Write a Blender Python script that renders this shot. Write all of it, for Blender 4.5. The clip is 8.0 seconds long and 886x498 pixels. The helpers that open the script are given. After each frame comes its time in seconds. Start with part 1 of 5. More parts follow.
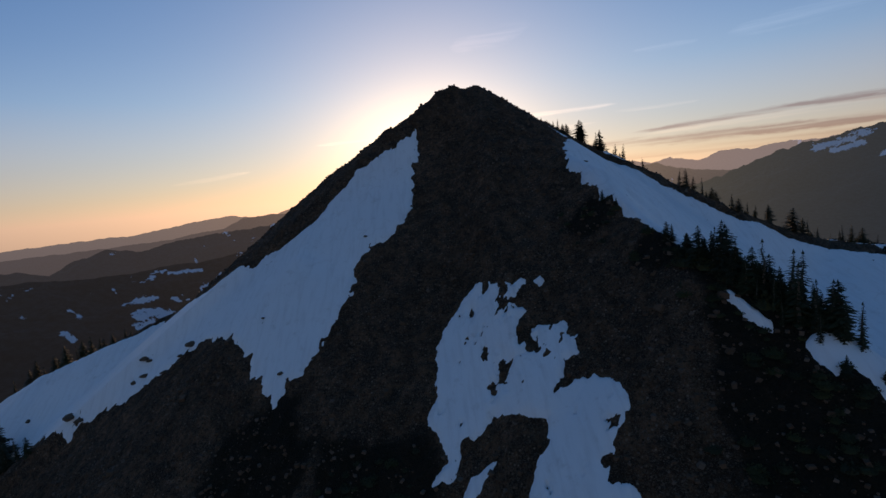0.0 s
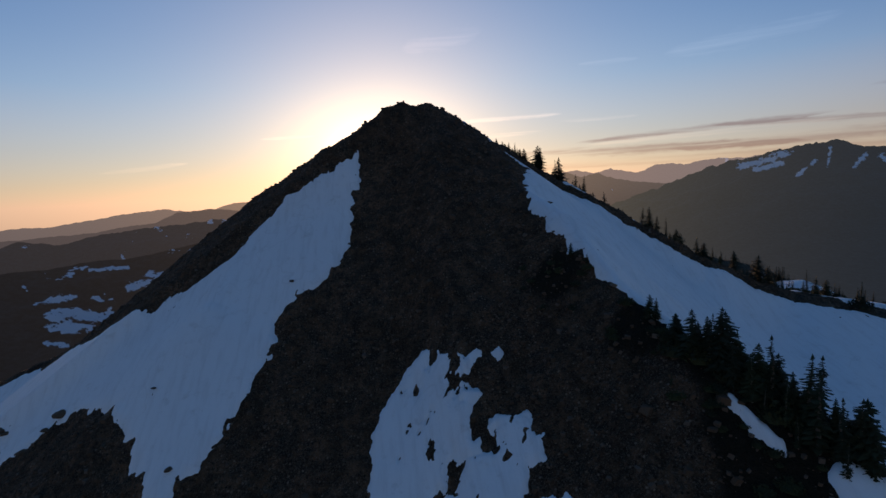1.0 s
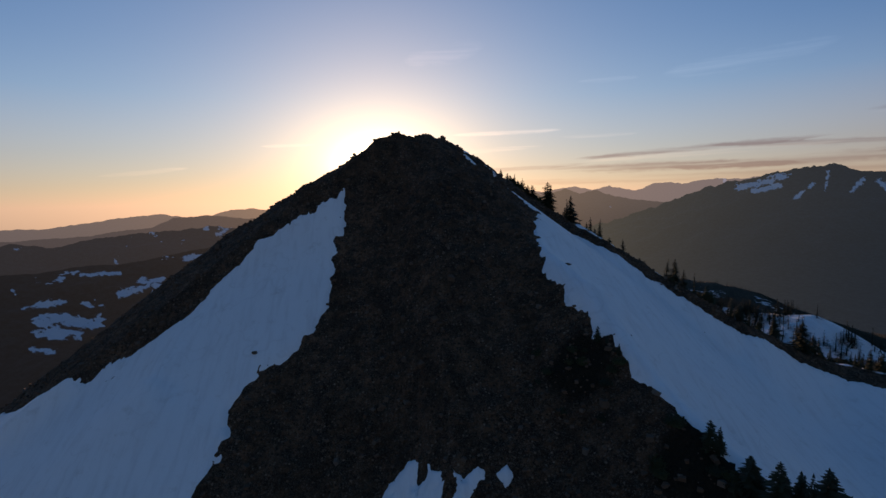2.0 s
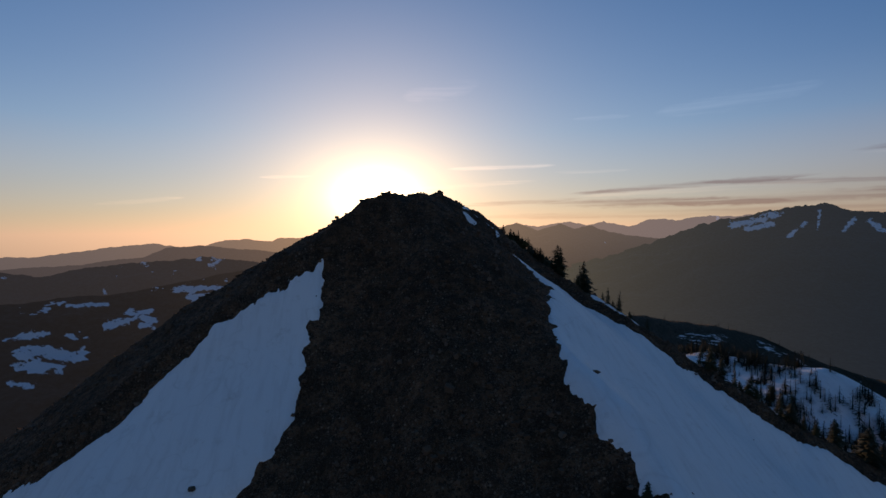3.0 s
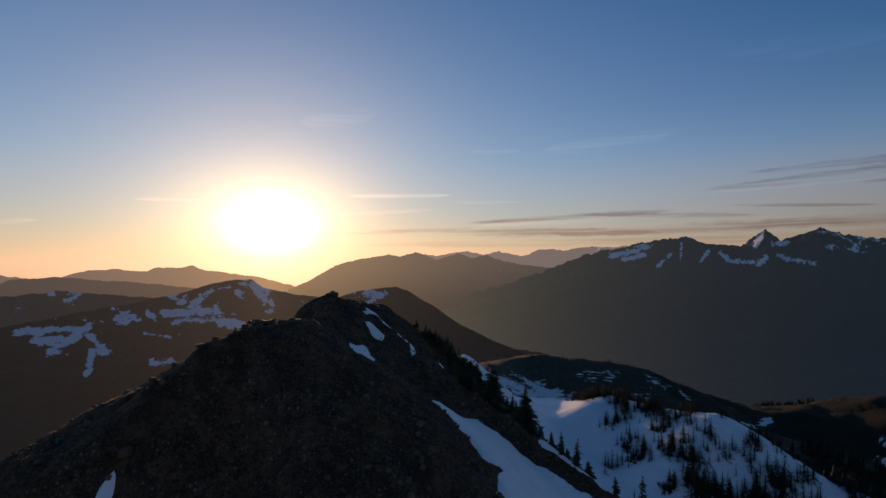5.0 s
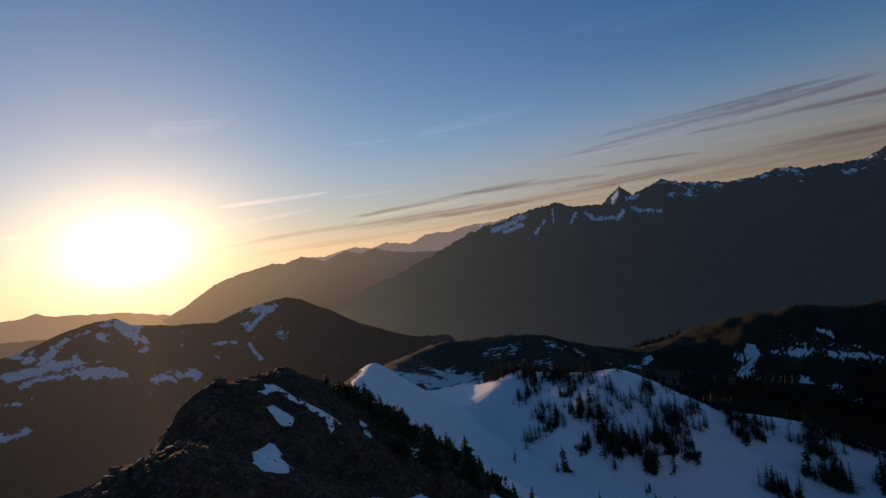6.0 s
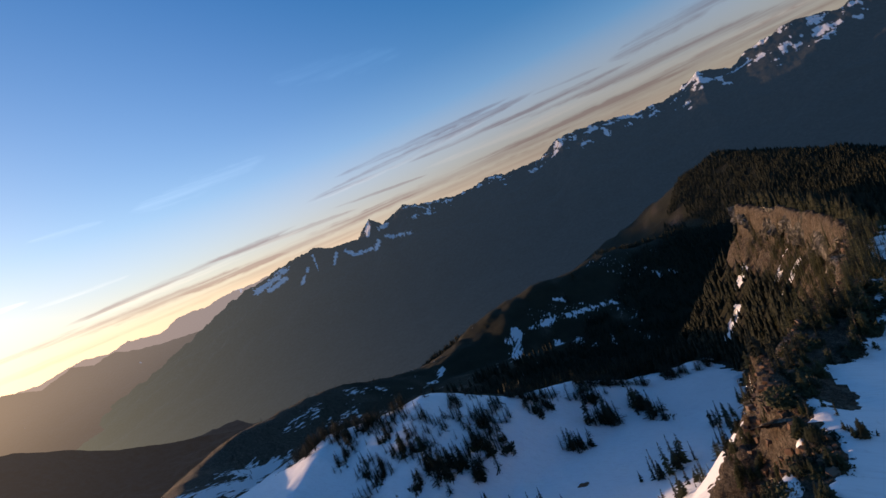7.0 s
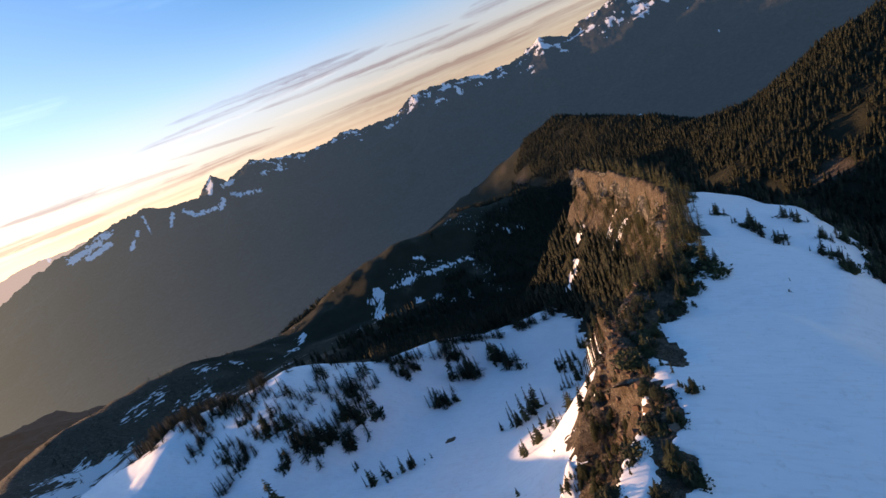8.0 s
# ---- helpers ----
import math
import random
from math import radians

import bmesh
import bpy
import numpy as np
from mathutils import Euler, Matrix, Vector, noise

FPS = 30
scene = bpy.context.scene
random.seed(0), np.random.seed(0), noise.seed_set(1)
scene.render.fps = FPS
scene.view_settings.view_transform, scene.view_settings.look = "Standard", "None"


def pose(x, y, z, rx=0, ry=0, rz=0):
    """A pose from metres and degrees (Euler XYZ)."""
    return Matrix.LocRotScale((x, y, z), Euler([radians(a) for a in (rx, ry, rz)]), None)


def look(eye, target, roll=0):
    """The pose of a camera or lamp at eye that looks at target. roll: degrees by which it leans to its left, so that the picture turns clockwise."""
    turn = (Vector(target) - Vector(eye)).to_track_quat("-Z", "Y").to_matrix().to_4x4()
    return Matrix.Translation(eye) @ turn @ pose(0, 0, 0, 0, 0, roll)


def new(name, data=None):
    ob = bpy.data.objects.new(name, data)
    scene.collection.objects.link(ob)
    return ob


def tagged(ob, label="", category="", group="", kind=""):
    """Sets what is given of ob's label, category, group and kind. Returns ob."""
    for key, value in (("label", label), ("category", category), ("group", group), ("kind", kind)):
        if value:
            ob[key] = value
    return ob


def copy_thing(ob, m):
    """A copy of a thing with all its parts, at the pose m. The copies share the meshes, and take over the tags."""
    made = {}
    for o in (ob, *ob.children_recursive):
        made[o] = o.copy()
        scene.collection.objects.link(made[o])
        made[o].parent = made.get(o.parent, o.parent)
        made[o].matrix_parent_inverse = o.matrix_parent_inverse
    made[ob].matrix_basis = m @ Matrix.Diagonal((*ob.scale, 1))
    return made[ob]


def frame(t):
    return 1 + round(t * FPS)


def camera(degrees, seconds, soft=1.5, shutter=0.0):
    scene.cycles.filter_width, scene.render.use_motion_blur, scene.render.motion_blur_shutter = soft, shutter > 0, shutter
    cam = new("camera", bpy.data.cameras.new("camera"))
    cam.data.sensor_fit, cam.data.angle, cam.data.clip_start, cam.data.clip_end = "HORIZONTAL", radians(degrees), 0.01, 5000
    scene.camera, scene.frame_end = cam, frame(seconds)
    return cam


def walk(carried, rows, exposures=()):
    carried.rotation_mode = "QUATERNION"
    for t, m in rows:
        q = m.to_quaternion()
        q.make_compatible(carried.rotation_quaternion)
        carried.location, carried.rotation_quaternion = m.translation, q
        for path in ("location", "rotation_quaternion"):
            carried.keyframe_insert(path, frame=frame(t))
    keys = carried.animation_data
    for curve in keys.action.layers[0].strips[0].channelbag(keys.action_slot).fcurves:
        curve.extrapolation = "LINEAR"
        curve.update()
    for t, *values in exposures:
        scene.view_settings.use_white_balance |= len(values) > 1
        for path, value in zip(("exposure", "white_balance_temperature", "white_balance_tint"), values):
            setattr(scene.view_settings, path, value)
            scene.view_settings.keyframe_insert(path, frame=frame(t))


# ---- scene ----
cam = camera(84.76, 8.0)
EYE = 700.0
ROWS = [
    (0.0, 0.000, 0.000, 0.000, 82.920, 5.360, -0.000),
    (0.5, 0.584, 7.472, 3.319, 82.833, 4.542, -3.413),
    (1.0, 1.240, 15.072, 6.651, 82.642, 2.996, -6.059),
    (1.5, 2.292, 22.719, 9.933, 82.980, 1.824, -6.349),
    (1.7, 2.642, 25.760, 11.191, 83.414, 1.626, -6.289),
    (3.0, 4.601, 45.213, 19.809, 87.826, 0.618, -6.765),
    (3.5, 5.592, 53.486, 23.360, 91.689, 0.428, -8.615),
    (4.0, 6.539, 60.815, 26.985, 93.029, 0.268, -11.749),
    (4.5, 7.458, 67.308, 30.755, 92.796, 0.280, -15.030),
    (4.7, 7.934, 69.823, 32.253, 91.766, 0.314, -16.493),
    (5.8, 10.415, 82.567, 41.103, 89.196, 5.934, -27.530),
    (6.0, 10.807, 84.039, 42.784, 88.670, 9.476, -31.836),
    (6.5, 12.617, 89.103, 45.426, 86.363, 17.742, -45.594),
    (7.0, 16.678, 94.334, 48.507, 85.197, 23.661, -60.873),
    (7.5, 19.903, 97.218, 52.266, 81.394, 27.174, -74.356),
    (8.0, 24.365, 98.946, 55.142, 73.015, 22.008, -78.917),
]
walk(cam, [(t, pose(x, y, z + EYE, rx, ry, rz)) for t, x, y, z, rx, ry, rz in ROWS],
     [(0.0, 0.68, 7400, 26), (3.0, 0.42, 7300, 25), (4.5, 0.35, 7300, 24), (6.0, 0.38, 7200, 22), (6.5, 0.72, 7000, 20), (7.0, 1.28, 7000, 20), (8.0, 2.08, 8000, 24)])

# ---- world ----
SUN_AZ, SUN_EL = -0.9, 3.8          # degrees: clockwise from +y, above the horizon
world = bpy.data.worlds.new("evening_sky")
scene.world = world
world.use_nodes = True
wt = world.node_tree
for n in list(wt.nodes):
    wt.nodes.remove(n)


def node(tree, kind, ins=None, **props):
    """A shader node with its properties and inputs set; an input may be a socket to link from."""
    n = tree.nodes.new(kind)
    for k, v in props.items():
        setattr(n, k, v)
    for k, v in (ins or {}).items():
        if isinstance(v, bpy.types.NodeSocket):
            tree.links.new(v, n.inputs[k])
        else:
            n.inputs[k].default_value = v
    return n


def math_node(tree, op, a, b=0.0, c=0.0, clamp=False):
    return node(tree, "ShaderNodeMath", {0: a, 1: b, 2: c}, operation=op, use_clamp=clamp).outputs[0]


def ramp(tree, fac, stops):
    n = node(tree, "ShaderNodeValToRGB", {0: fac})
    els = n.color_ramp.elements
    while len(els) < len(stops):
        els.new(0.5)
    for e, (p, c) in zip(els, stops):
        e.position, e.color = p, (*c, 1) if len(c) == 3 else c
    return n.outputs[0]


def mix(tree, fac, a, b, blend="MIX"):
    n = tree.nodes.new("ShaderNodeMix")
    n.data_type, n.blend_type = "RGBA", blend
    for i, v in ((0, fac), (6, a), (7, b)):
        if isinstance(v, bpy.types.NodeSocket):
            tree.links.new(v, n.inputs[i])
        else:
            n.inputs[i].default_value = v if i == 0 else (*v, 1) if len(v) == 3 else v
    return n.outputs[2]


sky = node(wt, "ShaderNodeTexSky", sky_type="NISHITA", sun_disc=False, sun_elevation=radians(SUN_EL),
           sun_rotation=radians(SUN_AZ), altitude=1700.0, air_density=1.0, dust_density=0.75, ozone_density=2.2)
# thin bands of stratus above the horizon and wisps of cirrus
co = node(wt, "ShaderNodeTexCoord").outputs["Generated"]
sx = node(wt, "ShaderNodeSeparateXYZ", {0: co})
AZ = math_node(wt, "MULTIPLY", math_node(wt, "ARCTAN2", sx.outputs[0], sx.outputs[1]), 57.29578)
EL = math_node(wt, "MULTIPLY", math_node(wt, "ARCSINE", sx.outputs[2]), 57.29578)


def sky_noise(along, across, seed, detail=5.0):
    v = node(wt, "ShaderNodeCombineXYZ", {0: math_node(wt, "MULTIPLY", AZ, along), 1: math_node(wt, "MULTIPLY", EL, across), 2: seed}).outputs[0]
    return node(wt, "ShaderNodeTexNoise", {"Vector": v, "Scale": 1.0, "Detail": detail, "Roughness": 0.58}).outputs[0]


WAVER = math_node(wt, "MULTIPLY", math_node(wt, "SUBTRACT", sky_noise(0.09, 0.0, 4.2), 0.5), 2.2)
STREAK = ramp(wt, sky_noise(0.06, 1.7, 8.8, 7.0), [(0.36, (0, 0, 0)), (0.62, (1, 1, 1))])


FEATHER = math_node(wt, "MULTIPLY", math_node(wt, "SUBTRACT", sky_noise(0.55, 3.4, 2.6, 6.0), 0.5), 1.5)


def cloud_band(az0, az1, el0, el1, half, strength):
    """A lens of streaky cloud from one compass bearing to another at those heights, in degrees, with feathered ends."""
    t = math_node(wt, "DIVIDE", math_node(wt, "SUBTRACT", AZ, az0), az1 - az0, clamp=True)
    bow = math_node(wt, "MULTIPLY", math_node(wt, "MULTIPLY", t, math_node(wt, "SUBTRACT", 1.0, t)), 4.0)
    c = math_node(wt, "ADD", math_node(wt, "MULTIPLY_ADD", t, el1 - el0, el0), math_node(wt, "MULTIPLY", WAVER, 0.7 * half))
    wide = math_node(wt, "MULTIPLY_ADD", math_node(wt, "POWER", bow, 0.6), half, 0.02)
    off = math_node(wt, "DIVIDE", math_node(wt, "ABSOLUTE", math_node(wt, "SUBTRACT", EL, c)), wide)
    m = math_node(wt, "MULTIPLY", math_node(wt, "SUBTRACT", math_node(wt, "ADD", 1.2, FEATHER), off), 1.3, clamp=True)
    w = math_node(wt, "MULTIPLY", bow, 3.0, clamp=True)
    return math_node(wt, "MULTIPLY", math_node(wt, "MULTIPLY", math_node(wt, "MULTIPLY", m, w), STREAK), strength)


def total(bands):
    out = 0.0
    for b in bands:
        out = math_node(wt, "ADD", cloud_band(*b), out)
    return math_node(wt, "MINIMUM", out, 1.0)


dark = total([(46.5, 76, 6.8, 7.9, 0.5, 1.0), (50.5, 73, 8.2, 8.4, 0.32, 0.95), (59, 86, 6.45, 6.1, 0.32, 0.9), (67, 104, 6.5, 3.9, 0.6, 1.0), (75, 83, 7.5, 7.0, 0.16, 0.6), (83.5, 97, 7.3, 7.6, 0.75, 0.9),
              (49, 61, 5.1, 4.3, 0.16, 0.7), (21, 45, 4.0, 4.95, 0.3, 1.0), (34, 52, 4.75, 3.95, 0.28, 0.9), (4.5, 23, 2.7, 3.45, 0.24, 0.9), (17, 43, 3.0, 2.6, 0.5, 0.8), (30, 60, 2.6, 3.1, 0.55, 0.65),
              (46, 118, 3.1, 3.0, 0.75, 0.65), (64, 92, 3.5, 2.9, 0.3, 0.6), (8, 122, 1.5, 1.8, 0.6, 0.45), (78, 125, 3.4, 3.2, 0.45, 0.6)])
pale = total([(7, 20, 7.2, 7.3, 0.25, 1.0), (19.5, 28, 6.5, 6.4, 0.2, 0.8), (-14, -8, 6.05, 6.3, 0.16, 0.8), (-29, -21, 2.9, 3.7, 0.22, 0.8), (30, 45, 12.0, 13.2, 0.8, 0.6), (21.5, 28, 12.2, 12.1, 0.25, 0.5), (4, 18, 5.0, 5.6, 0.25, 0.7),
              (2, 11.5, 15.2, 16.7, 1.0, 0.4), (48, 64, 20.2, 17.8, 1.1, 0.4), (22, 46, 3.7, 4.3, 0.3, 0.6), (47, 70, 6.5, 7.2, 0.3, 0.6), (60, 104, 5.1, 3.6, 0.5, 0.5)])
# the thick air low over the horizon is dusty rose rather than yellow
low_air = ramp(wt, math_node(wt, "DIVIDE", EL, 20.0), [(0.0, (1, 1, 1)), (0.2, (0.7, 0.7, 0.7)), (0.55, (0, 0, 0))])
pale_air = node(wt, "ShaderNodeHueSaturation", {"Color": sky.outputs[0], "Saturation": 0.72}).outputs[0]
base_sky = mix(wt, low_air, sky.outputs[0], mix(wt, 1.0, pale_air, (1.0, 0.925, 0.93), "MULTIPLY"))
# deeper blue high up; the broad glow is soft, the aureole round the sun small and white
high = math_node(wt, "DIVIDE", EL, 45.0, clamp=True)
base_sky = node(wt, "ShaderNodeHueSaturation", {"Color": base_sky, "Saturation": math_node(wt, "MULTIPLY_ADD", high, 0.2, 1.0), "Value": 1.3}).outputs[0]
base_sky = mix(wt, high, base_sky, mix(wt, 1.0, base_sky, (1.03, 0.98, 1.02), "MULTIPLY"))
lum = node(wt, "ShaderNodeRGBToBW", {0: base_sky}).outputs[0]
soft_glow = math_node(wt, "DIVIDE", 1.0, math_node(wt, "ADD", 1.0, math_node(wt, "POWER", math_node(wt, "DIVIDE", lum, 8.3), 1.25)))
base_sky = node(wt, "ShaderNodeVectorMath", {0: base_sky, "Scale": soft_glow}, operation="SCALE").outputs[0]
near_sun = node(wt, "ShaderNodeVectorMath", {0: co, 1: (math.sin(radians(SUN_AZ)) * math.cos(radians(SUN_EL)), math.cos(radians(SUN_AZ)) * math.cos(radians(SUN_EL)), math.sin(radians(SUN_EL)))}, operation="DOT_PRODUCT").outputs["Value"]
away_deg = math_node(wt, "MULTIPLY", math_node(wt, "ARCCOSINE", math_node(wt, "MINIMUM", near_sun, 1.0)), 57.29578)


base_sky = mix(wt, math_node(wt, "MULTIPLY", math_node(wt, "SUBTRACT", 1.0, near_sun), 3.0, clamp=True), base_sky, mix(wt, 1.0, base_sky, (1.05, 0.965, 1.035), "MULTIPLY"))
side_sky = math_node(wt, "MULTIPLY", math_node(wt, "SUBTRACT", 1.0, near_sun, clamp=True), math_node(wt, "DIVIDE", EL, 16.0, clamp=True))
base_sky = node(wt, "ShaderNodeHueSaturation", {"Color": base_sky, "Saturation": math_node(wt, "MULTIPLY_ADD", side_sky, 0.28, 1.0), "Value": math_node(wt, "MAXIMUM", math_node(wt, "MULTIPLY_ADD", side_sky, -0.2, 1.0), 0.8)}).outputs[0]

low_side = math_node(wt, "MULTIPLY", low_air, math_node(wt, "MULTIPLY", math_node(wt, "SUBTRACT", 1.0, near_sun, clamp=True), 1.4, clamp=True))
base_sky = node(wt, "ShaderNodeHueSaturation", {"Color": base_sky, "Saturation": math_node(wt, "MULTIPLY_ADD", low_side, -0.45, 1.0), "Value": math_node(wt, "MULTIPLY_ADD", low_side, -0.5, 1.0)}).outputs[0]


# overhead and opposite the sun the evening sky is paler and a little rosy
opposite = math_node(wt, "MULTIPLY", math_node(wt, "SUBTRACT", -0.2, near_sun), 1.4, clamp=True)
overhead = math_node(wt, "DIVIDE", math_node(wt, "SUBTRACT", EL, 36.0), 36.0, clamp=True)
rosy = mix(wt, 1.0, node(wt, "ShaderNodeHueSaturation", {"Color": base_sky, "Saturation": 0.84}).outputs[0], (1.04, 1.06, 1.0), "MULTIPLY")
base_sky = mix(wt, math_node(wt, "MAXIMUM", opposite, overhead), base_sky, rosy)

# the low sun's glow spreads along the haze of the horizon
from_az, from_el = math_node(wt, "SUBTRACT", AZ, SUN_AZ), math_node(wt, "MULTIPLY", math_node(wt, "SUBTRACT", EL, SUN_EL), 1.5)
flat_deg = math_node(wt, "SQRT", math_node(wt, "ADD", math_node(wt, "MULTIPLY", from_az, from_az), math_node(wt, "MULTIPLY", from_el, from_el)))


def aureole(size, power):
    q = math_node(wt, "DIVIDE", flat_deg if size < 10 else away_deg, size)
    return math_node(wt, "MULTIPLY", math_node(wt, "EXPONENT", math_node(wt, "MULTIPLY", math_node(wt, "MULTIPLY", q, q), -1.0)), power)


base_sky = mix(wt, 1.0, base_sky, node(wt, "ShaderNodeVectorMath", {0: (1.0, 0.88, 0.62), "Scale": aureole(3.8, 15.0)}, operation="SCALE").outputs[0], "ADD")
base_sky = mix(wt, 1.0, base_sky, node(wt, "ShaderNodeVectorMath", {0: (1.0, 0.80, 0.44), "Scale": aureole(8.6, 4.6)}, operation="SCALE").outputs[0], "ADD")
base_sky = mix(wt, 1.0, base_sky, node(wt, "ShaderNodeVectorMath", {0: (1.0, 0.84, 0.62), "Scale": aureole(15.0, 1.2)}, operation="SCALE").outputs[0], "ADD")
col = mix(wt, dark, base_sky, mix(wt, 1.0, base_sky, (0.66, 0.55, 0.56), "MULTIPLY"))
col = mix(wt, pale, col, mix(wt, 1.0, col, (1.35, 1.22, 1.15), "MULTIPLY"))
SKY_STRENGTH = 0.12
bg = node(wt, "ShaderNodeBackground", {0: col, 1: SKY_STRENGTH})
wt.links.new(bg.outputs[0], node(wt, "ShaderNodeOutputWorld").inputs[0])

sun_way = Vector((math.sin(radians(SUN_AZ)) * math.cos(radians(SUN_EL)), math.cos(radians(SUN_AZ)) * math.cos(radians(SUN_EL)), math.sin(radians(SUN_EL))))
sun = new("sun", bpy.data.lights.new("sun", "SUN"))
sun.data.energy, sun.data.angle, sun.data.color = 2.3, radians(0.6), (1.0, 0.66, 0.38)
sun.matrix_world = look(sun_way * 100, (0, 0, 0))

# ---- noise and terrain ----
rng = np.random.default_rng(7)
PERM = rng.permutation(512)
PERM = np.concatenate([PERM, PERM, PERM])


def gnoise(x, y, seed=0):
    """Smooth gradient noise, about -1 to 1, one bump a unit."""
    xi, yi = np.floor(x).astype(int), np.floor(y).astype(int)
    u, v = x - xi, y - yi
    su, sv = u * u * u * (u * (u * 6 - 15) + 10), v * v * v * (v * (v * 6 - 15) + 10)

    def corner(i, j):
        a = PERM[PERM[(xi + i + seed * 57) % 512] + (yi + j) % 512] * (2 * np.pi / 512)
        return np.cos(a) * (u - i) + np.sin(a) * (v - j)
    n0 = corner(0, 0) + su * (corner(1, 0) - corner(0, 0))
    n1 = corner(0, 1) + su * (corner(1, 1) - corner(0, 1))
    return 1.5 * (n0 + sv * (n1 - n0))


def fbm(x, y, wave, octaves=4, seed=0, rough=0.5):
    out, amp = 0.0, 1.0
    for k in range(octaves):
        out = out + amp * gnoise(x / wave + 17.3 * k, y / wave - 9.1 * k, seed + k)
        wave, amp = wave / 2.03, amp * rough
    return out


def ridged(x, y, wave, octaves=4, seed=0):
    out, amp = 0.0, 1.0
    for k in range(octaves):
        out = out + amp * (0.5 - np.abs(gnoise(x / wave + 5.1 * k, y / wave + 3.7 * k, seed + k)))
        wave, amp = wave / 2.1, amp * 0.5
    return out


def smooth(a, b, x):
    t = np.clip((x - a) / (b - a), 0, 1)
    return t * t * (3 - 2 * t)


def ridge(pts, left, right, x, y, soft):
    """Height of a ridge whose crest runs through pts, falling off at the slopes left and right of its way."""
    best = np.full(x.shape, -1e9)
    for (ax, ay, az), (bx, by, bz) in zip(pts[:-1], pts[1:]):
        dx, dy = bx - ax, by - ay
        t = np.clip(((x - ax) * dx + (y - ay) * dy) / (dx * dx + dy * dy), 0, 1)
        qx, qy = x - ax - t * dx, y - ay - t * dy
        s = np.where(dx * qy - dy * qx > 0, left, right)
        best = np.maximum(best, az + t * (bz - az) - s * (np.sqrt(qx * qx + qy * qy + soft * soft) - soft))
    return best


def blend(parts, k):
    top = np.max(parts, axis=0)
    return top + k * np.log(sum(np.exp(np.maximum((p - top) / k, -40)) for p in parts))


# crests of the peak: place and height against the first eye
PEAK = [
    (1.07, 1.07, [(5.7, 137.4, 26.2), (14, 145.2, 25.0), (16.5, 156.9, 27.5), (29, 173.4, 24.3), (38.1, 195.7, 4.2), (52.9, 232.7, -26.4), (63.5, 285.6, -63.5)]),
    (0.77, 0.77, [(10.9, 137.1, 26.9), (3, 137.4, 19.8), (-10, 136.3, 17.9), (-17.1, 135.9, 14.0), (-27, 138, 8.6), (-37.5, 143, 1.4), (-60.9, 129.9, -21.1), (-104, 117.7, -37.5), (-162.3, 115.9, -65.2)]),
    (1.3, 0.86, [(22.5, 160.5, 24.1), (32.5, 151.6, 16.9), (43.9, 144.5, 8.1), (50.4, 133.6, 2.5), (70.3, 114.3, -12.8), (86, 108.6, -20.9), (124, 89.4, -33.3)]),
]
PEAK += [(1.07, 1.07, [(13.8, 156.5, 26.4), (16.5, 157, 26.9), (19.4, 157.5, 26.4)])]
# spurs that run down from it
PEAK += [
    (0.72, 0.72, [(4.6, 132.4, 26.5), (11, 119, 4.2), (19.5, 100.6, -3.9), (15.5, 83, -16.9), (14.7, 65.7, -26.5), (15.9, 47.6, -40.2), (15.9, 21.2, -63.5)]),
    (0.92, 0.92, [(21.9, 135.3, 17), (24.4, 114.1, 7.4), (29.1, 94.3, 0.7), (30.5, 77.6, -7.7), (33.3, 64.3, -12.3), (40.2, 52.9, -19), (52.9, 31.7, -33.8)]),
    (0.88, 0.88, [(-13.2, 127.8, 15.4), (-25.7, 116.7, -1.8), (-30.3, 99.4, -12.2), (-40.5, 88.1, -23.7), (-52.9, 74, -38.1), (-63.5, 52.9, -57.1)]),
]
BACK = [(31.9, 178.2, 20.3), (40.9, 216.8, -7), (62, 285, -36), (102, 361, -37), (138.5, 417, -40), (149, 450, -48), (150, 520, -80), (160, 640, -140)]
GULLY = [(150, 455, -68), (185, 468, -90), (228, 482, -102), (280, 505, -112)]
DOME = [(168, 432, -103), (192, 424, -104), (225, 418, -98), (250, 415, -89)]
MOUND = [(276, 424, -88), (282, 378, -83.5), (290, 330, -75), (307, 290, -98.5), (362, 248, -119.6), (430, 187, -168), (479, 127, -166)]
BUTTE = [(87, 109, -21), (124, 91, -26.5), (150, 97, -28), (176, 96, -33), (210, 72, -33), (243, 63, -34), (310, 48, -42), (378, 50, -50), (470, 62, -60), (542, 90, -62)]
APRON = [(165, 112, -56), (178, 117, -80)]
# wider land: (left slope, right slope, crest)
LAND = [
    (0.5, 0.6, [(196, 548, -84), (225, 580, -86), (258, 608, -92), (319, 621, -91), (385, 628, -102), (449, 630, -112), (524, 617, -143), (582, 614, -175), (671, 569, -196)]),       # dark spur behind the basin
    (0.4, 0.6, [(671, 569, -196), (744, 532, -184), (788, 495, -166), (846, 441, -158), (880, 377, -161), (953, 297, -160), (1019, 204, -180), (1060, 116, -215)]),     # meadow bench below the rim
    (0.6, 0.42, [(1450, 520, -390), (1530, 419, -310), (1587, 327, -255), (1619, 230, -190), (1624, 99, -134), (1502, 29, -144), (1348, -26, -158), (1241, -76, -153), (1101, -126, -176), (1029, -170, -170), (978, -200, -162), (946, -233, -160),
                 (925, -260, -143), (914, -288, -128), (910, -320, -107), (915, -355, -84), (1000, -520, -56), (1150, -850, -10)]),  # wooded hill
]


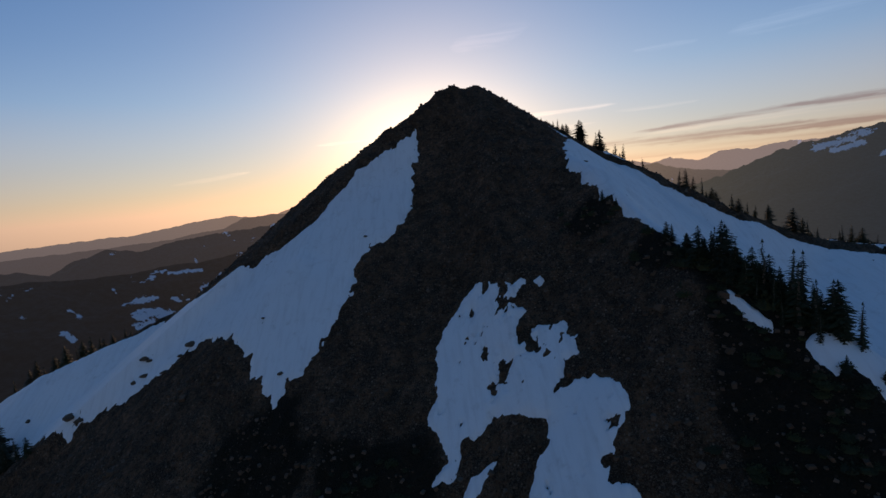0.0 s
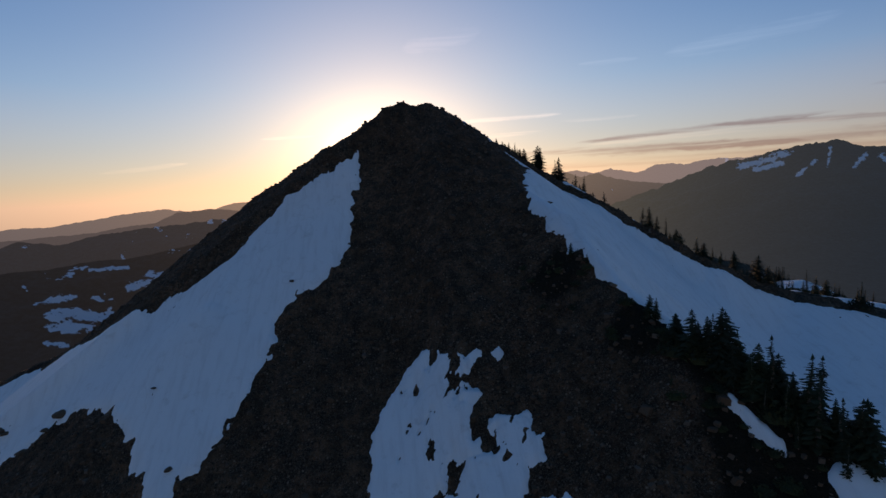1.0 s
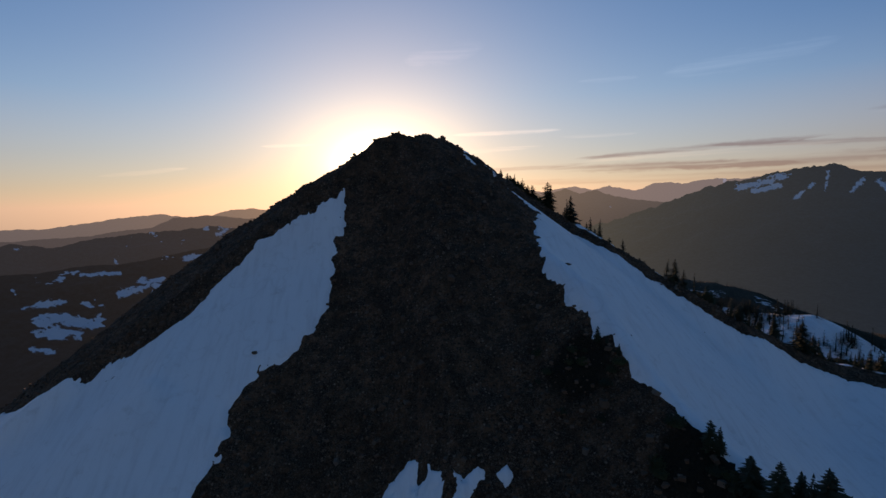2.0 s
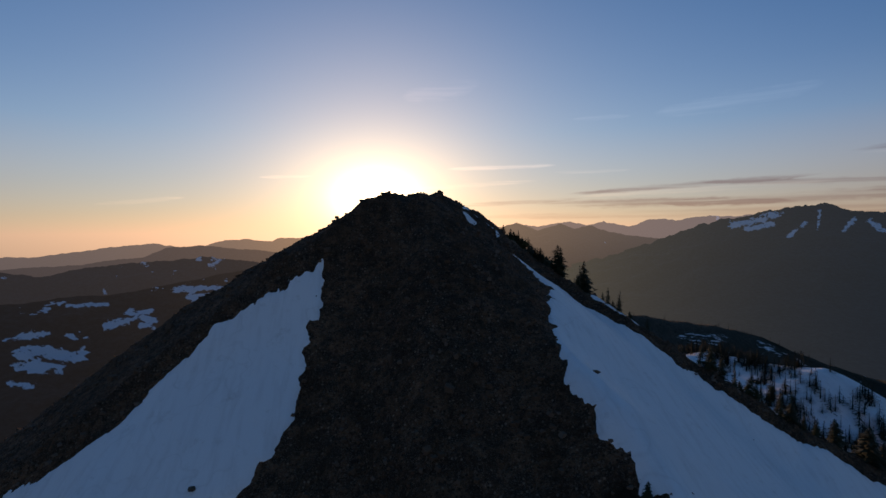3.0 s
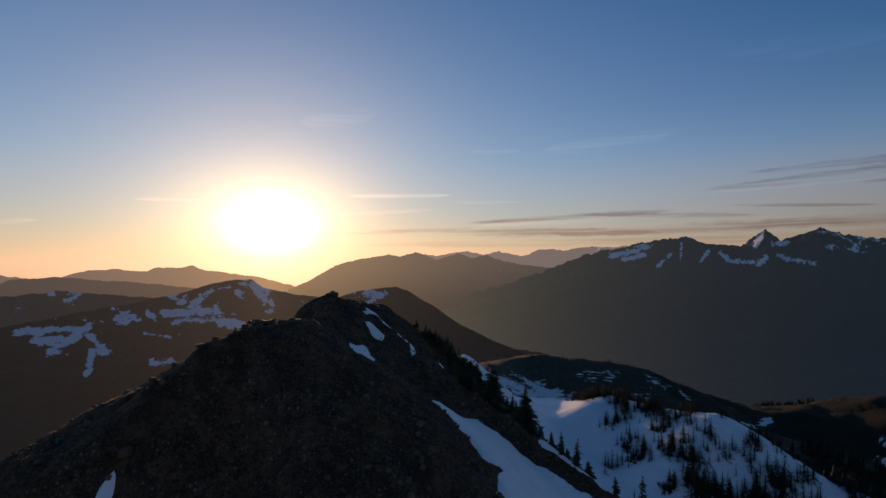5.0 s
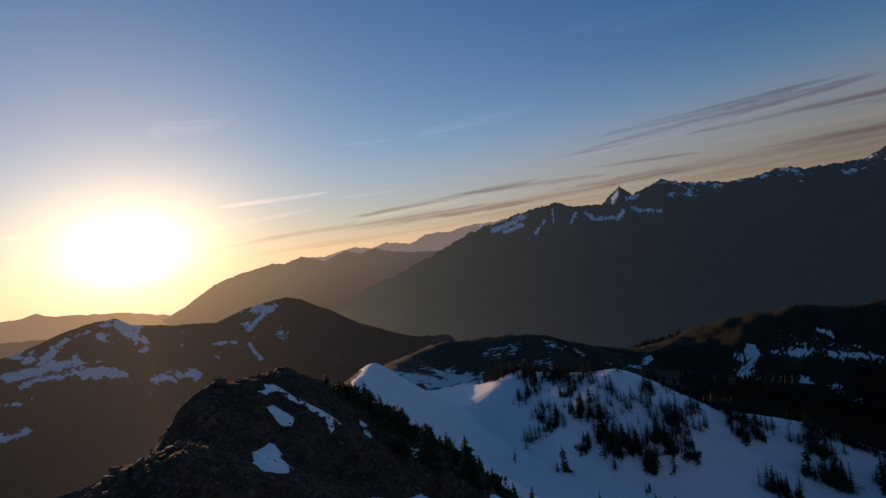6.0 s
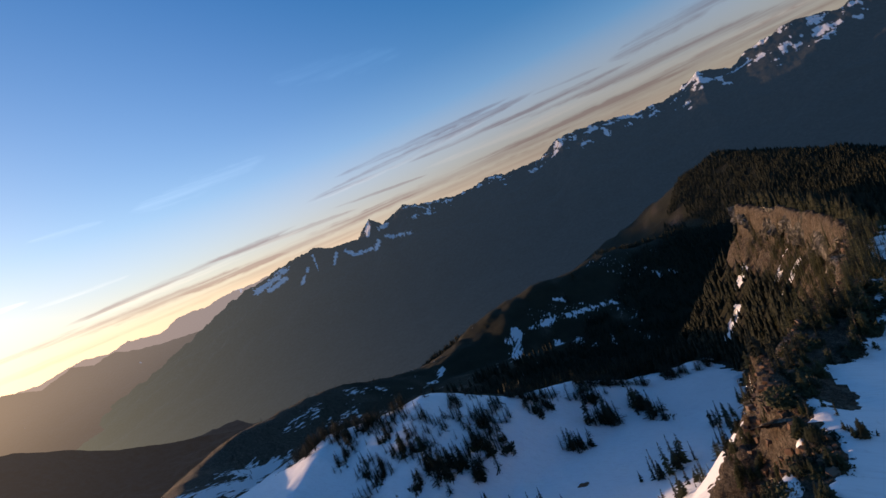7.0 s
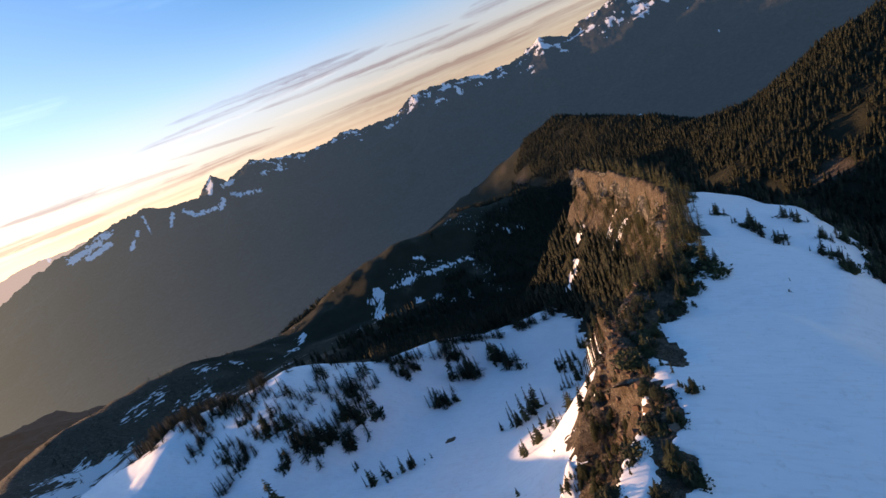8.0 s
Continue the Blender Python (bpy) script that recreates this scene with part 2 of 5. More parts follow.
def butte_shape(x, y):
    h = np.full(x.shape, -1e9)
    for (ax, ay, az), (bx, by, bz) in zip(BUTTE[:-1], BUTTE[1:]):
        dx, dy = bx - ax, by - ay
        t = np.clip(((x - ax) * dx + (y - ay) * dy) / (dx * dx + dy * dy), 0, 1)
        qx, qy = x - ax - t * dx, y - ay - t * dy
        d = np.sqrt(qx * qx + qy * qy + 9) - 3
        north = dx * qy - dy * qx > 0
        cliff = 0.25 * d + smooth(4, 11, d) * (13 + 13 * smooth(150, 330, ax + t * dx)) + 0.95 * np.maximum(d - 11, 0)
        along = ax + t * dx
        south = (0.33 + 0.5 * smooth(280, 345, along)) * d + 0.5 * np.maximum(d - 46, 0)
        h = np.maximum(h, az + t * (bz - az) - np.where(north, cliff, south))
    return h


def cliff_side(x, y):
    """1 on the broken north side of the long ridge, 0 elsewhere."""
    best, out = np.full(x.shape, 1e9), np.zeros(x.shape)
    for (ax, ay, az), (bx, by, bz) in zip(BUTTE[:-1], BUTTE[1:]):
        dx, dy = bx - ax, by - ay
        t = np.clip(((x - ax) * dx + (y - ay) * dy) / (dx * dx + dy * dy), 0, 1)
        qx, qy = x - ax - t * dx, y - ay - t * dy
        d = np.hypot(qx, qy)
        side = np.where(dx * qy - dy * qx > 0, smooth(0, 5, d) * (1 - smooth(22, 40, d)), 0) * smooth(95, 140, ax + t * dx)
        out = np.where(d < best, side, out)
        best = np.minimum(best, d)
    return out


def form(x, y):
    """The land's large form, without its roughness."""
    near = blend([ridge(p, l, r, x, y, 1.5) for l, r, p in PEAK], 1.5)
    fx, fy = np.clip(x, 150, 480), np.clip(y, 100, 450)
    floor = -125 - 0.2 * (fx - 250) - 0.6 * np.hypot(x - fx, y - fy)
    mid = blend([floor, ridge(BACK, 0.71, 0.95, x, y, 6), ridge(MOUND, 0.62, 0.63, x, y, 6), ridge(DOME, 0.29, 0.6, x, y, 8), ridge(GULLY, 0.3, 0.3, x, y, 12), ridge(APRON, 0.65, 0.65, x, y, 10)], 5.0)
    wide = [np.full(x.shape, -520.0)] + [ridge(p, l, r, x, y, 30) for l, r, p in LAND]
    h = blend([near, np.maximum(mid, butte_shape(x, y))], 1.6)
    return np.maximum(h, blend(wide, 14.0))


def rough(x, y):
    """Broken rock and scree on the form: strong near the peak and on the cliffs, broad further off."""
    d = np.hypot(x - 10, y - 120)
    near = np.clip(1 - smooth(150, 260, d), 0, 1)
    fine = 0.66 * (ridged(x, y, 7.0, 5, 3) - 0.12) + 0.4 * fbm(x, y, 2.6, 3, 11)
    mid = cliff_side(x, y) * (6.5 * (ridged(x, y * 0.45, 24, 5, 21) - 0.35) + 2.5 * ridged(x, y * 0.3, 7, 3, 25))
    broad = smooth(500, 1000, d) * (18 * (ridged(x, y, 330, 5, 31) - 0.3) + 6 * fbm(x, y, 60, 3, 37)) + 1.6 * smooth(200, 320, d) * fbm(x, y, 30, 4, 41)
    return near * fine + mid + broad


def ground_height(x, y):
    return form(x, y) + rough(x, y)


def at(x, y):
    """Height of the bare ground at one place, in the world."""
    return float(ground_height(np.array([float(x)]), np.array([float(y)]))[0]) + EYE


def grid(x0, x1, y0, y1, step):
    nx, ny = int(round((x1 - x0) / step)) + 1, int(round((y1 - y0) / step)) + 1
    x, y = np.meshgrid(np.linspace(x0, x1, nx), np.linspace(y0, y1, ny))
    i = np.arange(nx * ny).reshape(ny, nx)
    quads = np.stack([i[:-1, :-1], i[:-1, 1:], i[1:, 1:], i[1:, :-1]], -1).reshape(-1, 4)
    return x.ravel(), y.ravel(), quads


def polar(r0, r1, rows, az):
    r, a = np.meshgrid(np.geomspace(r0, r1, rows), np.radians(az), indexing="ij")
    i = np.arange(r.size).reshape(r.shape)
    quads = np.stack([i[:-1, :-1], i[1:, :-1], i[1:, 1:], i[:-1, 1:]], -1).reshape(-1, 4)[:, ::-1]
    return (12 + r * np.sin(a)).ravel(), (89 + r * np.cos(a)).ravel(), quads[:, ::-1]


def inside(x, y, box, margin=0.0):
    return (x > box[0] + margin) & (x < box[1] - margin) & (y > box[2] + margin) & (y < box[3] - margin)


def mesh_of(name, co, quads, material, layers=None):
    """A mesh from arrays of places and quads, without the places that no quad uses."""
    used = np.unique(quads)
    new_of = np.full(len(co), -1)
    new_of[used] = np.arange(len(used))
    co, quads = co[used], new_of[quads]
    me = bpy.data.meshes.new(name)
    me.vertices.add(len(co))
    me.vertices.foreach_set("co", co.astype(np.float32).ravel())
    me.loops.add(quads.size)
    me.loops.foreach_set("vertex_index", quads.astype(np.int32).ravel())
    me.polygons.add(len(quads))
    me.polygons.foreach_set("loop_start", np.arange(0, quads.size, 4, dtype=np.int32))
    me.update(calc_edges=True)
    me.polygons.foreach_set("use_smooth", np.ones(len(quads), dtype=bool))
    for key, val in (layers or {}).items():
        me.attributes.new(key, "FLOAT", "POINT").data.foreach_set("value", val[used].astype(np.float32))
    me.materials.append(material)
    me.validate()
    return me


# ---- materials ----
def material(name):
    m = bpy.data.materials.new(name)
    m.use_nodes = True
    t = m.node_tree
    t.nodes.remove(t.nodes["Principled BSDF"])
    return m, t


def finish(t, color, roughness=0.9, bump=None, height=0.1, spec=0.3, extra=None):
    ins = {"Base Color": color, "Roughness": roughness, "Specular IOR Level": spec}
    if bump is not None:
        ins["Normal"] = node(t, "ShaderNodeBump", {"Height": bump, "Distance": height, "Strength": 1.0}).outputs[0]
    ins.update(extra or {})
    b = node(t, "ShaderNodeBsdfPrincipled", ins)
    t.links.new(b.outputs[0], t.nodes["Material Output"].inputs[0])
    return b


def pos(t, scale=(1, 1, 1)):
    g = node(t, "ShaderNodeNewGeometry").outputs["Position"]
    return node(t, "ShaderNodeMapping", {"Vector": g, "Scale": scale}).outputs[0]


def noise_tex(t, vec, scale, detail=4.0, rough_=0.55):
    return node(t, "ShaderNodeTexNoise", {"Vector": vec, "Scale": scale, "Detail": detail, "Roughness": rough_}).outputs[0]


def attr(t, key):
    return node(t, "ShaderNodeAttribute", attribute_name=key).outputs["Fac"]


def ground_material():
    m, t = material("rock_scree_and_forest_floor")
    v = pos(t)
    n1 = noise_tex(t, v, 0.11, 5)
    n2 = noise_tex(t, v, 1.3, 6, 0.65)
    stones = node(t, "ShaderNodeTexVoronoi", {"Vector": v, "Scale": 3.4, "Randomness": 1.0}, feature="F1")
    scree = node(t, "ShaderNodeTexVoronoi", {"Vector": v, "Scale": 9.0}, feature="F1")
    tone = node(t, "ShaderNodeSeparateColor", {0: scree.outputs["Color"]}).outputs[0]
    rock = mix(t, ramp(t, n1, [(0.38, (0, 0, 0)), (0.62, (1, 1, 1))]), (0.172, 0.088, 0.048), (0.262, 0.140, 0.080))
    rock = mix(t, ramp(t, n2, [(0.36, (0, 0, 0)), (0.64, (1, 1, 1))]), mix(t, 1.0, rock, (0.26, 0.25, 0.25), "MULTIPLY"), rock)
    blotch = ramp(t, noise_tex(t, v, 0.45, 5, 0.6), [(0.43, (0, 0, 0)), (0.56, (1, 1, 1))])
    pale = ramp(t, node(t, "ShaderNodeSeparateXYZ", {0: node(t, "ShaderNodeVectorMath", {0: v, 1: (0.01, 0.01, 0.01)}, operation="MULTIPLY").outputs[0]}).outputs[0], [(0.75, (0, 0, 0)), (1.0, (1, 1, 1))])
    rock = mix(t, math_node(t, "MULTIPLY", pale, 0.92), rock, mix(t, ramp(t, n2, [(0.4, (0, 0, 0)), (0.62, (1, 1, 1))]), (0.04, 0.036, 0.026), (0.19, 0.165, 0.125)))
    rock = mix(t, math_node(t, "MULTIPLY", blotch, 0.68), rock, (0.026, 0.019, 0.014))
    rock = mix(t, math_node(t, "MULTIPLY", math_node(t, "POWER", tone, 4.0), 0.7), rock, (0.21, 0.165, 0.13))
    lumps = node(t, "ShaderNodeTexVoronoi", {"Vector": v, "Scale": 2.3, "Randomness": 1.0}, feature="F1")
    pick = node(t, "ShaderNodeSeparateColor", {0: lumps.outputs["Color"]})
    blob = ramp(t, lumps.outputs["Distance"], [(0.18, (1, 1, 1)), (0.42, (0, 0, 0))])
    rock = mix(t, math_node(t, "MULTIPLY", blob, ramp(t, pick.outputs[0], [(0.70, (0, 0, 0)), (0.82, (0.85, 0.85, 0.85))])), rock, mix(t, pick.outputs[1], (0.23, 0.155, 0.105), (0.33, 0.25, 0.19)))
    rock = mix(t, math_node(t, "MULTIPLY", blob, ramp(t, pick.outputs[2], [(0.66, (0, 0, 0)), (0.76, (0.85, 0.85, 0.85))])), rock, (0.024, 0.016, 0.009))
    heath = mix(t, n2, (0.020, 0.012, 0.007), (0.056, 0.033, 0.018))
    fell = noise_tex(t, pos(t, (1.0, 0.35, 0.35)), 0.3, 6, 0.62)
    veg = ramp(t, math_node(t, "ADD", math_node(t, "MULTIPLY", fell, 0.75), math_node(t, "MULTIPLY", n2, 0.25)), [(0.46, (0, 0, 0)), (0.62, (1, 1, 1))])
    rock = mix(t, math_node(t, "MULTIPLY", veg, 0.5), rock, heath)
    rock = mix(t, math_node(t, "MULTIPLY", attr(t, "heath"), 0.9), rock, mix(t, n2, (0.008, 0.009, 0.006), (0.022, 0.019, 0.012)))
    wood = mix(t, noise_tex(t, v, 0.05, 6, 0.7), (0.014, 0.016, 0.010), (0.042, 0.040, 0.024))
    colr = mix(t, attr(t, "wood"), rock, wood)
    patch = noise_tex(t, v, 0.02, 7, 0.66)
    speck = math_node(t, "ADD", math_node(t, "MULTIPLY", noise_tex(t, pos(t, (0.6, 2.0, 1.0)), 0.13, 7, 0.68), 1.9), math_node(t, "ADD", attr(t, "white"), -1.4))
    colr = mix(t, ramp(t, speck, [(0.10, (0, 0, 0)), (0.16, (1, 1, 1))]), colr, mix(t, patch, (0.72, 0.74, 0.78), (0.85, 0.86, 0.88)))
    bump = math_node(t, "ADD", math_node(t, "MULTIPLY", stones.outputs["Distance"], -0.35), math_node(t, "ADD", math_node(t, "MULTIPLY", scree.outputs["Distance"], -0.2), math_node(t, "MULTIPLY", n2, 1.4)))
    finish(t, colr, 0.92, math_node(t, "ADD", bump, math_node(t, "MULTIPLY", noise_tex(t, v, 0.42, 4, 0.6), 1.6)), 0.6, 0.15)
    return m


def snow_material():
    m, t = material("old_spring_snow")
    v = pos(t)
    big = noise_tex(t, v, 0.06, 4)
    runs = noise_tex(t, pos(t, (1.1, 0.16, 0.16)), 1.0, 5, 0.6)
    fine = noise_tex(t, v, 2.4, 5, 0.6)
    c = mix(t, big, (0.78, 0.80, 0.83), (0.88, 0.89, 0.90))
    dirt = math_node(t, "MULTIPLY", ramp(t, noise_tex(t, v, 0.5, 8, 0.7), [(0.57, (0, 0, 0)), (0.76, (1, 1, 1))]), 0.4)
    c = mix(t, dirt, c, (0.42, 0.38, 0.34))
    c = mix(t, math_node(t, "MULTIPLY", ramp(t, runs, [(0.48, (0, 0, 0)), (0.72, (1, 1, 1))]), 0.34), c, (0.6, 0.59, 0.6))
    crease = ramp(t, math_node(t, "ABSOLUTE", math_node(t, "SUBTRACT", noise_tex(t, v, 0.07, 3, 0.6), 0.5)), [(0.0, (1, 1, 1)), (0.009, (0, 0, 0))])
    crease = math_node(t, "MULTIPLY", crease, ramp(t, noise_tex(t, v, 0.045, 2), [(0.48, (0, 0, 0)), (0.58, (0.14, 0.14, 0.14))]))
    c = mix(t, crease, c, (0.40, 0.37, 0.35))
    bump = math_node(t, "ADD", math_node(t, "MULTIPLY", runs, 0.7), math_node(t, "MULTIPLY", fine, 0.3))
    finish(t, c, 0.6, bump, 0.13, 0.25)
    return m


def leaf_material(name, a, b):
    m, t = material(name)
    n = noise_tex(t, pos(t), 3.0, 3)
    r = node(t, "ShaderNodeObjectInfo").outputs["Random"]
    c = mix(t, n, a, b)
    c = mix(t, math_node(t, "MULTIPLY", r, 0.4), c, (0.06, 0.065, 0.02))
    finish(t, c, 0.75, None, 0, 0.25)
    return m


def bark_material():
    m, t = material("grey_bark")
    n = noise_tex(t, pos(t, (6, 6, 1.2)), 2.0, 5, 0.7)
    finish(t, mix(t, n, (0.05, 0.04, 0.032), (0.16, 0.135, 0.11)), 0.9, n, 0.02)
    return m


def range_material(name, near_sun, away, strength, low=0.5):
    """Far range: dark woods and rock, snow on the tops greyed for haze; the evening haze is put in as emission."""
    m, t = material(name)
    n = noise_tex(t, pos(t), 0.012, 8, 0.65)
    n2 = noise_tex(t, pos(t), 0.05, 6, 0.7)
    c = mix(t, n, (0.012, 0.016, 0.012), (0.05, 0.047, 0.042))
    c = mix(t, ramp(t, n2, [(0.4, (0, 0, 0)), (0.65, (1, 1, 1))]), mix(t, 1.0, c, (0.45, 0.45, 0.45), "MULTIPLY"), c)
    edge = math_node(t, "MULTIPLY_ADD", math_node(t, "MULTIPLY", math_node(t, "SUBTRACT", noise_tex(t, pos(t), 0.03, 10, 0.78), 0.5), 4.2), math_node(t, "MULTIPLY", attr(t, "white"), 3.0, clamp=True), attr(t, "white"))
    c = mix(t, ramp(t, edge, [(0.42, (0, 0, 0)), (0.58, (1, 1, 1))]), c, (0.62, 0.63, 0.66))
    # haze as emission: warmer toward the sun, brighter toward the crest
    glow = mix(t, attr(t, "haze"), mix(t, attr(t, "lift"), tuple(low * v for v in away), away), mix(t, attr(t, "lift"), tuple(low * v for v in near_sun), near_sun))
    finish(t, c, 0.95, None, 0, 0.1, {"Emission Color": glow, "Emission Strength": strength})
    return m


GROUND, SNOW, BARK = ground_material(), snow_material(), bark_material()
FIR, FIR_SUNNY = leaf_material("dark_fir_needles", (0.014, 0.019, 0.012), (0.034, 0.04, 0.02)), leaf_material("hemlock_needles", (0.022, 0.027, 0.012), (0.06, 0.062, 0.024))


def stone_material():
    m, t = material("weathered_stone")
    n = noise_tex(t, pos(t), 3.0, 6, 0.65)
    r = node(t, "ShaderNodeNewGeometry").outputs["Random Per Island"]
    c = mix(t, n, (0.060, 0.034, 0.021), (0.15, 0.086, 0.052))
    finish(t, mix(t, math_node(t, "MULTIPLY", math_node(t, "POWER", r, 3.0), 0.5), c, (0.21, 0.17, 0.14)), 0.9, n, 0.05)
    return m


STONE = stone_material()

# ---- ground: one sheet, finer where the way passes ----
NEAR_BOX, CLIFF_BOX, MID_BOX, WIDE_BOX = (-135, 135, 15, 215), (135, 560, 30, 160), (-135, 620, -40, 500), (-700, 1100, -500, 900)


def wood_cover(x, y):
    d = np.hypot(x - 10, y - 120)
    w = smooth(330, 480, x) * smooth(-260, -150, -np.abs(y - 150) * 0.2 - 130) + smooth(420, 700, d)
    rim = smooth(300, 360, x + 0.6 * (250 - y)) * smooth(290, 340, x)
    scree = smooth(140, 180, x) * (1 - smooth(440, 540, x)) * smooth(445, 480, y) * (1 - smooth(640, 700, y))
    return np.clip(np.maximum(w, rim) * (1 - 0.5 * scree) * smooth(-0.9, 0.1, fbm(x, y, 90, 4, 51) + 0.2) * (1 - np.clip(1.4 * cliff_side(x, y), 0, 1)), 0, 1)


def heath_cover(x, y):
    """Dark mats of heath on the lower face."""
    n = 0.9 * fbm(x, y, 7, 5, 57, 0.62)
    spots = smooth(21, 31, x) * (1 - smooth(48, 60, y)) * 1.1 + smooth(28, 33, x - 0.1 * (y - 60)) * (1 - smooth(62, 72, y)) * (1 - smooth(44, 50, x))
    for ax, ay, r in ((24.6, 84, 4.0), (-10, 60.5, 6.5), (-17, 62, 5), (30, 70, 4), (-30, 66, 9)):
        spots = np.maximum(spots, 1.3 * (1 - smooth(0.3 * r, 1.5 * r, np.hypot(x - ax, y - ay))))
    return np.where((np.abs(x) < 120) & (y < 175), smooth(0.35, 0.75, np.minimum(spots, 1.3) * 0.8 + 0.35 * n), 0)


SNOW_LEFT = [(720, 477, 728, 460, 9), (728, 460, 690, 452, 10), (690, 452, 652, 430, 8), (743, 432, 762, 396, 6), (762, 396, 784, 348, 4), (784, 348, 809, 310, 4), (721, 393, 697, 380, 7), (732, 357, 697, 361, 6), (715, 335, 702, 334, 6), (721, 308, 737, 312, 5),
             (809, 413, 803, 385, 3), (801, 370, 799, 353, 3), (894, 258, 875, 244, 4), (875, 244, 864, 231, 4), (877, 211, 886, 220, 6), (553, 543, 600, 552, 6), (612, 556, 640, 562, 5)]


def white_cover(x, y, h):
    """Snow lying in patches on the further land, where no snow field of its own is built."""
    d = np.hypot(x - 10, y - 120)
    n = fbm(x, y, 120, 5, 61, 0.62) + 0.5 * fbm(x, y, 24, 3, 63)
    bench = smooth(430, 520, x) * (1 - smooth(1100, 1250, x)) * (1 - smooth(640, 760, y)) * np.clip(smooth(-100, 0, y) - (1 - smooth(560, 600, x)) * (1 - smooth(120, 160, y)), 0, 1)
    streaks = smooth(440, 452, y) * (1 - smooth(560, 620, y)) * smooth(150, 180, x) * (1 - smooth(290, 340, x)) * (1 - smooth(545, 590, y))
    spur = smooth(300, 350, x) * (1 - smooth(480, 560, x)) * smooth(430, 470, y) * (1 - smooth(590, 640, y))
    m = fbm(x * 0.35 + y * 0.2, y - 0.3 * x, 22, 4, 67, 0.6)
    left = np.zeros(x.shape)
    wob = fbm(x, y, 26, 3, 69, 0.65)
    for ax, ay, bx, by, r in SNOW_LEFT:
        dx, dy = bx - ax, by - ay
        t = np.clip(((x - ax) * dx + (y - ay) * dy) / (dx * dx + dy * dy), 0, 1)
        left = np.maximum(left, smooth(-3, 4, r * (1 + 0.6 * wob) - np.hypot(x - ax - t * dx, y - ay - t * dy)))
    return np.clip(0.62 * left + bench * 0.34 * smooth(0.15, 0.6, n) + streaks * (0.42 + 0.5 * smooth(-0.1, 0.3, m)) + spur * (0.18 + 0.32 * smooth(-0.1, 0.4, m)), 0, 1)


sheets, start = [], 0
plan = [
    (grid(*NEAR_BOX, 0.6), (), 0),
    (grid(*CLIFF_BOX, 1.0), (), 0),
    (grid(*MID_BOX, 2.5), (NEAR_BOX, CLIFF_BOX), 3.0),
    (grid(*WIDE_BOX, 7), (MID_BOX,), 10.0),
    (polar(420, 4950, 90, np.concatenate([np.arange(-60, 128, 0.4), np.arange(128, 300.1, 2.0)])), (WIDE_BOX,), 120.0),
]
allco, allq, wood, white, heath_ = [], [], [], [], []
for (gx, gy, q), holes_, margin in plan:
    gz = ground_height(gx, gy)
    for hole in holes_:
        gone = inside(gx, gy, hole, margin)
        q = q[~gone[q].all(axis=1)]
        gz = gz - 0.25 * inside(gx, gy, hole, 0.0)
    allco.append(np.stack([gx, gy, gz + EYE], 1))
    allq.append(q + start)
    wood.append(wood_cover(gx, gy))
    white.append(white_cover(gx, gy, gz))
    heath_.append(heath_cover(gx, gy))
    start += len(gx)
ground = new("ground", mesh_of("ground", np.concatenate(allco), np.concatenate(allq), GROUND, {"wood": np.concatenate(wood), "white": np.concatenate(white), "heath": np.concatenate(heath_)}))
tagged(ground, "dark volcanic rock and scree with heath falling to wooded valleys", "ground", kind="structure")


# ---- snow fields ----
def signed_distance(poly, x, y):
    """Metres inside an outline (positive) or outside it (negative)."""
    best, odd = np.full(x.shape, 1e9), np.zeros(x.shape, bool)
    for (ax, ay), (bx, by) in zip(poly, poly[1:] + poly[:1]):
        dx, dy = bx - ax, by - ay
        t = np.clip(((x - ax) * dx + (y - ay) * dy) / (dx * dx + dy * dy + 1e-9), 0, 1)
        best = np.minimum(best, np.hypot(x - ax - t * dx, y - ay - t * dy))
        if dy != 0:
            odd ^= ((ay > y) != (by > y)) & (x < ax + (y - ay) * dx / dy)
    return np.where(odd, best, -best)


FOLD = [(246, 42), (236, 38.5), (226, 35.5), (219, 29.5), (211, 22.5), (199, 23.5), (203, 13), (190, 8)]
BARE = [(8.3, 75.8, 0.9), (10.8, 69, 0.7), (10.4, 70.2, 0.6), (6.1, 66.9, 0.8), (6.6, 67.6, 0.7), (4.6, 66, 0.5), (8.4, 78.4, 0.6), (5.2, 81.2, 0.4), (3, 79, 0.35)]


